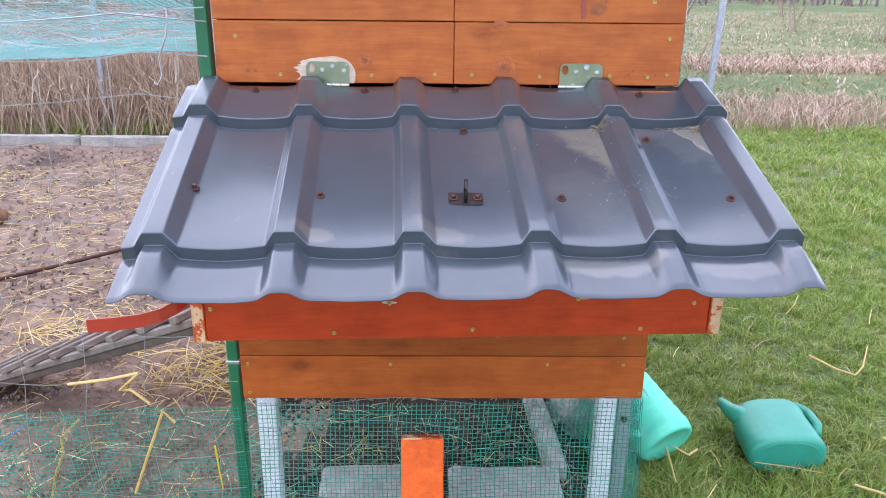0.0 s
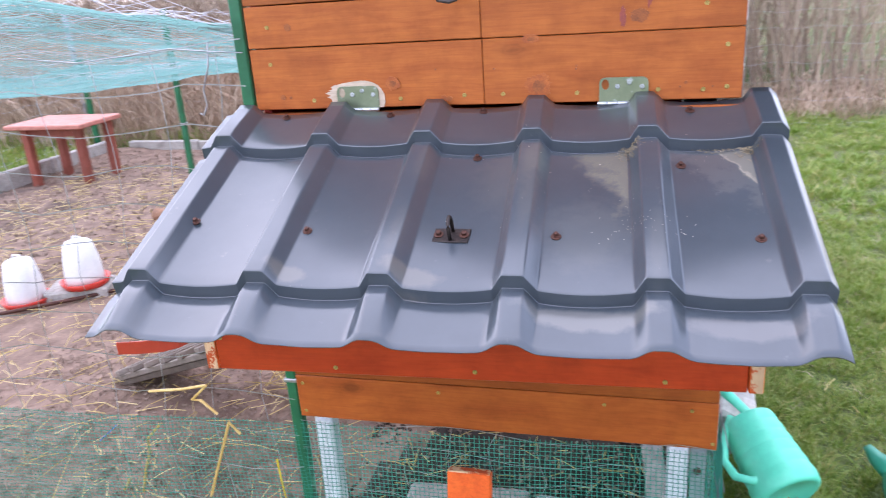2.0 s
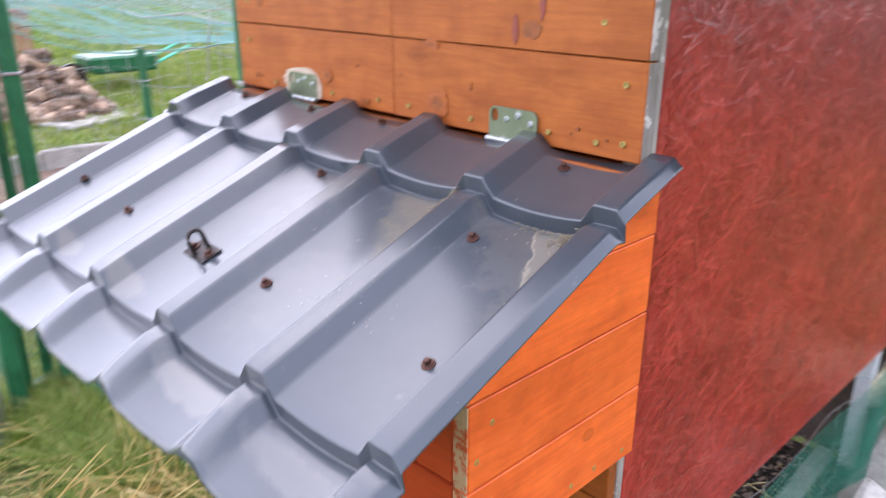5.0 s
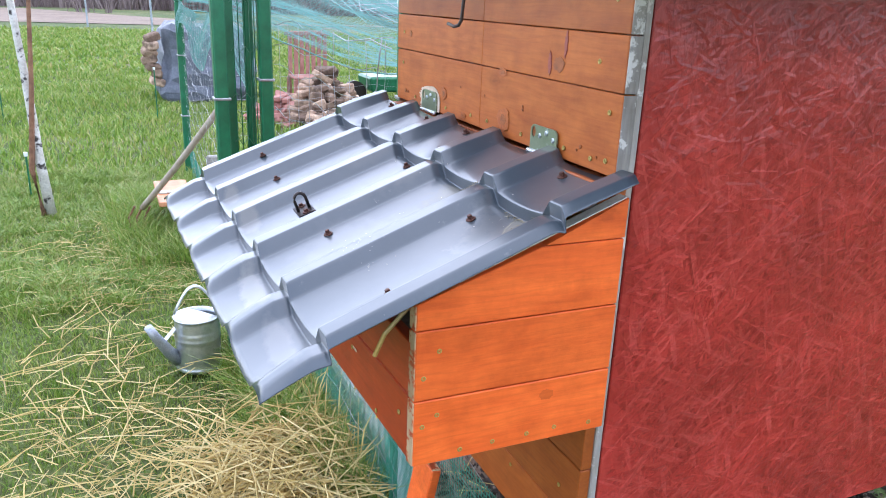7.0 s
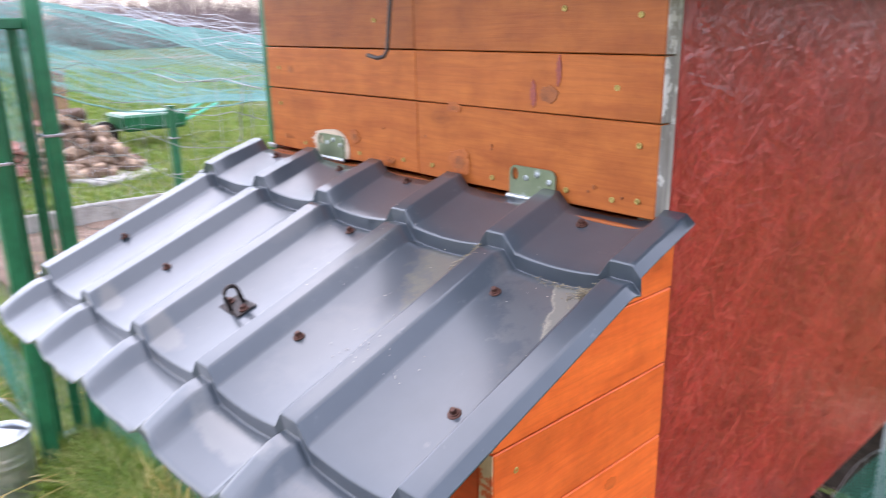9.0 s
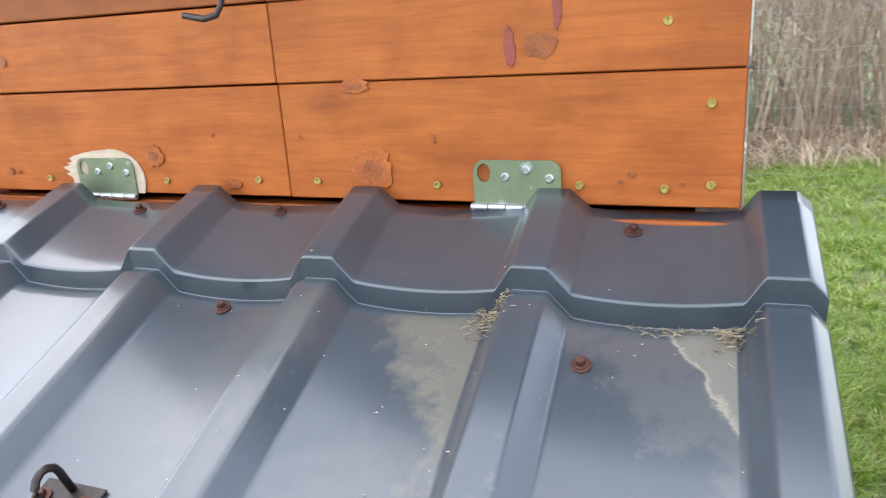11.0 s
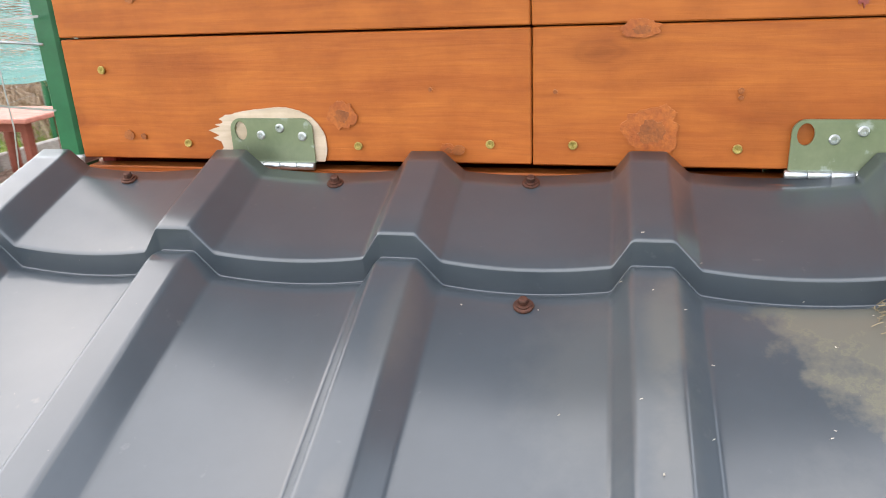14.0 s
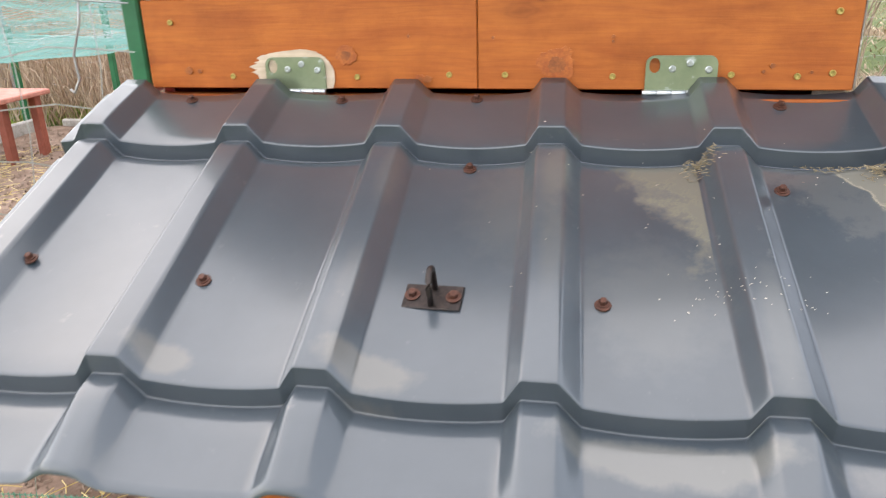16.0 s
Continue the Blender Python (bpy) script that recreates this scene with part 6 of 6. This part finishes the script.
tufts(3300, 26, 0.62, 3.0, 0.9, 4.8, (0.03, 0.12), 0.0036, 0.028, "tufted green lawn grass with dry yellow blades")
turf(30000, 0.60, 3.0, 0.4, 4.6, (0.02, 0.05), 0.004, 1.9, label="short matted grass between the tufts")
tufts(260, 40, 0.64, 1.0, 1.6, 4.6, (0.08, 0.2), 0.004, 0.03, "long green grass beside the coop")
tufts(2600, 18, 0.62, 6.2, 4.7, 8.3, (0.05, 0.14), 0.008, 0.05, "tufted lawn grass before the dry meadow")
turf(30000, -2.4, 0.6, -0.4, 1.52, (0.03, 0.08), 0.004, 0.9, extra=lambda x, y: rng.uniform(0, 1, len(x)) > 0.85 * np.exp(-((x + 0.65) / 0.5) ** 2 - ((y - 1.0) / 0.35) ** 2))
x, y = area(7000, 0.66, 5.5, 2.6, 8.2, lawn, 0.9)
blade_field("dry_blades", x, y, hump(x, y), rng.uniform(0.03, 0.09, len(x)), rng.uniform(0.002, 0.005, len(x)), 1.9, DRYGRASS, rng, "pale dry blades lying in the green lawn", "grass")
tufts(130, 46, -1.75, -0.38, 1.2, 1.47, (0.09, 0.26), 0.0045, 0.03, "rank green tufts along the fence foot")
turf(4500, -1.75, -0.30, 1.3, 1.50, (0.08, 0.24), 0.005, 0.8, 0.5, label="long green grass along the fence foot")
tufts(2600, 22, -5.6, -2.3, -1.8, 1.45, (0.05, 0.14), 0.006, 0.045, "tufted green grass along the run")
turf(22000, -5.6, -2.4, -1.8, 1.45, (0.03, 0.07), 0.0065, 1.4)
turf(9000, -4.6, -2.9, 0.85, 1.45, (0.12, 0.26), 0.007, 0.9)
turf(70000, -14, -5.45, -4, 7.5, (0.05, 0.14), 0.016, 0.8)
turf(60000, -30, -14, -9, 14, (0.06, 0.16), 0.045, 0.8)
x, y = area(36000, 2, 30, 8.3, 48, None, 0.4)
blade_field("meadow_grass", x, y, np.zeros(len(x)), rng.uniform(0.04, 0.12, len(x)), rng.uniform(0.015, 0.035, len(x)), 1.2, MEADOW, rng, "patchy grey-green meadow grass", "grass")

# dry reeds behind the run and tussocks beyond the lawn
x, y = area(34000, -9.5, 0.2, 7.6, 10.5)
blade_field("dry_reeds", x, y, np.zeros(len(x)), rng.uniform(0.5, 1.5, len(x)), rng.uniform(0.005, 0.012, len(x)), 0.55, DRYGRASS, rng, "tall tan dry reeds and grass stalks", "reeds")
x, y = area(1500, -9.5, 0.2, 7.16, 7.5)
blade_field("dry_reeds", x, y, np.zeros(len(x)), rng.uniform(0.5, 1.3, len(x)), rng.uniform(0.008, 0.013, len(x)), 1.1, DRYGRASS, rng, "pale broken reed stalks leaning at all angles", "reeds")
x, y = area(3000, -9.5, 0.2, 7.2, 7.9)
blade_field("green_undergrowth", x, y, np.zeros(len(x)), rng.uniform(0.08, 0.3, len(x)), 0.012 * np.ones(len(x)), 0.8, GRASS, rng, "green weeds at the foot of dry reeds", "weeds")
x, y = area(20000, 0.2, 12, 8.0, 10.2, None, 1.0)
blade_field("dry_tussocks", x, y, np.zeros(len(x)), rng.uniform(0.10, 0.38, len(x)), rng.uniform(0.006, 0.014, len(x)), 1.2, DRYGRASS, rng, "matted pale dry grass tussocks", "dry grass")
x, y = area(20000, 2, 26, 10.0, 44, None, 0.7)
blade_field("dry_tussocks", x, y, np.zeros(len(x)), rng.uniform(0.05, 0.15, len(x)), rng.uniform(0.02, 0.05, len(x)), 1.4, DRYGRASS, rng, "scattered pale dry grass in the meadow", "dry grass")
x, y = area(4200, 5.0, 9.8, 13.8, 16.6)
blade_field("red_stubble", x, y, np.zeros(len(x)), rng.uniform(0.08, 0.25, len(x)), 0.022 * np.ones(len(x)), 1.2, DRYGRASS, rng, "reddish-brown dead stalks on the meadow", "stubble")


def thicket(name, n, x0, x1, y0, y1, h0, h1, w, mat, label, seed, twigs=9, keep=None):
    """Bare shrubs: many tapering stems, each with finer twigs."""
    r = random.Random(seed)
    lines_v, faces = [], []

    def stem(p, d, l, w0):
        k = 5
        base = len(lines_v)
        pts = [p]
        for i in range(k):
            d = (d + Vector((r.uniform(-0.16, 0.16), r.uniform(-0.16, 0.16), r.uniform(-0.05, 0.12)))).normalized()
            pts.append(pts[-1] + d * l / k)
        for i, q in enumerate(pts):
            ww = w0 * (1 - 0.85 * i / k)
            for a in (0, 2.1, 4.2):
                lines_v.append((q.x + ww * math.cos(a), q.y + ww * math.sin(a), q.z))
        for i in range(k):
            for j in range(3):
                u, v = base + 3 * i, base + 3 * i + 3
                faces.append((u + j, u + (j + 1) % 3, v + (j + 1) % 3, v + j))
        return pts

    for _ in range(n):
        x, y = r.uniform(x0, x1), r.uniform(y0, y1)
        if keep and not keep(x, y):
            continue
        h = r.uniform(h0, h1)
        pts = stem(Vector((x, y, -0.02)), Vector((r.uniform(-0.25, 0.25), r.uniform(-0.25, 0.25), 1)), h, w * r.uniform(0.5, 1.3))
        for _ in range(twigs):
            i = r.randrange(1, 5)
            stem(pts[i].lerp(pts[i + 1], r.random()), Vector((r.uniform(-1, 1), r.uniform(-1, 1), r.uniform(0.1, 1.0))).normalized(), h * r.uniform(0.12, 0.3), w * 0.35)
    me = bpy.data.meshes.new(name)
    me.from_pydata(lines_v, [], faces)
    return tagged(mesh_ob(name, me, mat), label, "shrubs", kind="stuff")


thicket("bare_thicket", 520, -1.2, 3.1, 8.9, 13.5, 1.6, 3.4, 0.014, TWIGS, "dense bare brown thicket behind the coop", 31, 10)
x, y = area(15000, -14, 0, 10.6, 16)
blade_field("brown_scrub", x, y, np.zeros(len(x)), rng.uniform(1.0, 2.7, len(x)), rng.uniform(0.008, 0.02, len(x)), 0.7, TWIGS, rng, "dense brown scrub behind the reeds", "shrubs")
thicket("bare_thicket", 420, -12, -1, 10.5, 15, 1.2, 2.6, 0.014, TWIGS, "bare brown scrub behind the dry reeds", 32, 7)
thicket("far_hedge", 2400, -86, -60, -36, 56, 3.5, 8.0, 0.05, FARTWIGS, "far purple-brown leafless hedge beyond the track", 33, 14)
x, y = area(42000, -84, -58, -40, 60)
blade_field("far_brush", x, y, np.zeros(len(x)), rng.uniform(1.0, 6.0, len(x)) * (0.75 + 0.25 * np.sin(0.5 * y)), rng.uniform(0.05, 0.14, len(x)), 0.9, FARTWIGS, rng, "dense far mauve-brown brush behind the track", "shrubs")
thicket("far_hedge", 900, -60, 40, 62, 90, 4.0, 9.0, 0.10, FARTWIGS, "far leafless woodland edge", 34, 9)
for k, (x, y, h) in enumerate(((12.9, 27.3, 2.6), (13.2, 22.2, 2.4), (25, 60, 5), (9.0, 30, 1.8), (18, 40, 3))):
    thicket("bare_shrub", 5, x - 0.3, x + 0.3, y - 0.3, y + 0.3, h * 0.6, h, 0.03, TWIGS, "single bare shrub standing in the meadow", 40 + k, 8)


def blossom(cx, cy, cz, rx, ry, rz, n, size, label):
    r = np.random.default_rng(int(abs(cx * 10)) + n)
    a = r.normal(0, 1, (n, 3))
    a /= np.linalg.norm(a, axis=1)[:, None]
    q = r.uniform(0.3, 1, n)[:, None] ** 0.5
    p = a * q * np.array([rx, ry, rz]) + np.array([cx, cy, cz])
    blade_field("blossom", p[:, 0], p[:, 1], p[:, 2], r.uniform(0.5, 1.2, n) * size, size * np.ones(n), 0.8, BLOSSOM, r, label, "blossom")


thicket("flowering_shrub", 14, -51, -49, -1.5, 1.5, 2.0, 3.6, 0.05, FARTWIGS, "white-flowering shrub's bare stems", 51, 10)
blossom(-50, 0, 2.0, 1.2, 1.3, 0.9, 260, 0.12, "white blossom on a far shrub")
thicket("flowering_shrub", 6, 1.2, 2.4, 9.4, 10.4, 2.2, 3.2, 0.014, TWIGS, "flowering shrub's thin stems", 52, 10)
blossom(1.75, 9.8, 2.3, 0.7, 0.5, 0.6, 700, 0.03, "small white blossom in the thicket")

# straw
k = 700
x, y = rng.normal(-0.75, 0.42, k), rng.normal(0.85, 0.30, k)
m = (y < 1.45) & (x > -3.0)
x, y = x[m], y[m]
litter("loose_straw", x, y, hump(x, y) + rng.uniform(0.015, 0.06, len(x)), rng.uniform(0.03, 0.16, len(x)), 0.0027, STRAW, rng, "yellow straw spread over the grass", "straw", 0.3)
x, y = rng.normal(-2.9, 0.45, 420), rng.normal(0.8, 0.3, 420)
litter("loose_straw", x, y, hump(x, y) + 0.03, rng.uniform(0.04, 0.18, len(x)), 0.0035, STRAW, rng, "thin straw on worn lawn", "straw", 0.2)
for n, x0, x1, y0, y1, lo, hi, w, dz, mat, lab in ((9000, -2.2, 0.6, 1.68, 3.6, 0.006, 0.022, 0.009, 0.02, CLODS, "small crumbs of scratched soil"),
                                                   (4500, -5.1, -0.4, 3.2, 6.9, 0.012, 0.04, 0.018, 0.02, CLODS, "soil crumbs and small stones in the run"),
                                                   (10000, -0.48, 0.58, 1.70, 3.05, 0.008, 0.03, 0.014, 0.005, SHADEDCRUMBS, "loose earth under the coop, coloured dark for the shade")):
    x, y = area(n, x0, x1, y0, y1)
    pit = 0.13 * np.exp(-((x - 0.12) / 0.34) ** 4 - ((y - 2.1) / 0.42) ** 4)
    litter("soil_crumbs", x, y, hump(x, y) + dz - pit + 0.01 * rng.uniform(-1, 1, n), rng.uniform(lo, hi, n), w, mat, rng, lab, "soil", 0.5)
x, y = area(3200, -4.6, -0.42, 1.75, 6.2)
litter("loose_straw", x, y, hump(x, y) + 0.045, rng.uniform(0.03, 0.15, len(x)), 0.0036, STRAW, rng, "straw scattered on the bare soil", "straw", 0.1)
x, y = np.concatenate([rng.normal(-0.75, 0.12, 160), rng.normal(-1.45, 0.2, 130)]), np.concatenate([rng.normal(2.6, 0.12, 160), rng.normal(2.9, 0.15, 130)])
litter("loose_straw", x, y, hump(x, y) + 0.05, rng.uniform(0.06, 0.22, len(x)), 0.0045, STRAW, rng, "small straw pile beside the ramp", "straw", 0.3)
x, y = area(240, -0.36, 0.56, 1.6, 2.9)
litter("loose_straw", x, y, hump(x, y) + 0.035 - 0.13 * np.exp(-((x - 0.12) / 0.34) ** 4 - ((y - 2.1) / 0.42) ** 4), rng.uniform(0.02, 0.11, len(x)), 0.0035, STRAW, rng, "bits of straw on the earth under the coop", "straw", 0.15)
x, y = area(16, 0.75, 2.2, 1.4, 3.4)
litter("loose_straw", x, y, hump(x, y) + 0.07, rng.uniform(0.06, 0.2, len(x)), 0.0032, STRAW, rng, "a few straws on the lawn", "straw", 0.3)
x, y = rng.uniform(-1.2, -0.42, 70), rng.uniform(1.38, 1.49, 70)
blade_field("standing_straw", x, y, np.zeros(70), rng.uniform(0.12, 0.42, 70), 0.006 * np.ones(70), 0.7, STRAW, rng, "dry straw stalks standing along the fence", "straw")
x, y = rng.normal(-1.15, 0.55, 190), rng.normal(0.72, 0.3, 190)
m = y < 1.42
x, y = x[m], y[m]
litter("loose_straw", x, y, hump(x, y) + rng.uniform(0.05, 0.11, len(x)), rng.uniform(0.06, 0.3, len(x)), 0.0046, STRAW, rng, "long yellow straws strewn over the lawn", "straw", 0.15)
x, y = rng.normal(-0.5, 0.2, 750), rng.normal(1.18, 0.14, 750)
m = y < 1.47
x, y = x[m], y[m]
litter("loose_straw", x, y, hump(x, y) + rng.uniform(0.04, 0.13, len(x)), rng.uniform(0.08, 0.36, len(x)), 0.005, STRAW, rng, "thick yellow straw heaped before the coop", "straw", 0.35)
x, y = rng.normal(-0.62, 0.18, 260), rng.normal(1.33, 0.08, 260)
blade_field("standing_straw", x, y, np.zeros(260), rng.uniform(0.08, 0.30, 260), 0.006 * np.ones(260), 1.3, STRAW, rng, "heap of tangled straw at the fence foot", "straw")
for pts in ([(-0.748, 1.494, 0.614), (-0.655, 1.494, 0.627), (-0.581, 1.494, 0.644)], [(-0.581, 1.494, 0.644), (-0.629, 1.494, 0.600), (-0.604, 1.494, 0.600), (-0.565, 1.494, 0.564)], [(-0.629, 1.494, 0.313), (-0.586, 1.494, 0.421), (-0.537, 1.494, 0.543), (-0.511, 1.494, 0.512)], [(-0.835, 1.494, 0.300), (-0.812, 1.494, 0.374), (-0.787, 1.494, 0.431), (-0.786, 1.494, 0.470), (-0.736, 1.494, 0.521)], [(-0.893, 1.494, 0.300), (-0.868, 1.494, 0.342)], [(0.548, 1.225, 1.12), (0.55, 1.18, 1.075), (0.548, 1.165, 1.04)]):
    s_ = from_bm("straw_stalk", tube(bmesh.new(), pts, 0.0036, 6), GOLD)
    tagged(s_, "single yellow straw caught on an edge", "straw")


# ---- strays: stalks on the lawn, lime specks on the lid ----
for pts in ([(1.62, 2.64, 0.10), (1.70, 2.57, 0.075), (1.757, 2.53, 0.07), (1.80, 2.56, 0.09), (1.865, 2.66, 0.13)], [(0.86, 2.235, 0.13), (0.865, 2.08, 0.10), (0.862, 1.90, 0.04)], [(0.98, 2.06, 0.05), (0.93, 2.0, 0.07), (0.885, 2.02, 0.09)],
            [(1.40, 1.86, 0.06), (1.52, 1.80, 0.05), (1.62, 1.70, 0.06)], [(1.62, 2.10, 0.07), (1.72, 1.98, 0.06), (1.80, 1.86, 0.05)]):
    s_ = from_bm("dry_stalk", tube(bmesh.new(), pts, 0.0045, 6, r_end=0.003), STRAW)
    tagged(s_, "bent dry stalk lying on the lawn", "stalk")


def specks(name, cx, cy, sx, sy, n, label):
    x, y = rng.normal(cx, sx, n), rng.normal(cy, sy, n)
    z = np.array([sheet_z(b - LK * (a - LX)) + ridge_soft(a + LT * (b - 1.2)) for a, b in zip(x, y)]) + 0.0008
    litter(name, x, y, z, rng.uniform(0.0008, 0.0026, n), 0.0007, PALE, rng, label, "specks", 0.0)


specks("lime_specks", 0.45, 1.17, 0.045, 0.014, 45, "small white dried specks across the sheet")
specks("lime_specks", 0.36, 1.25, 0.14, 0.06, 24, "a few scattered white specks on the sheet")
specks("lime_specks", 0.35, 1.37, 0.18, 0.02, 20, "fine pale grit below the sheet step")
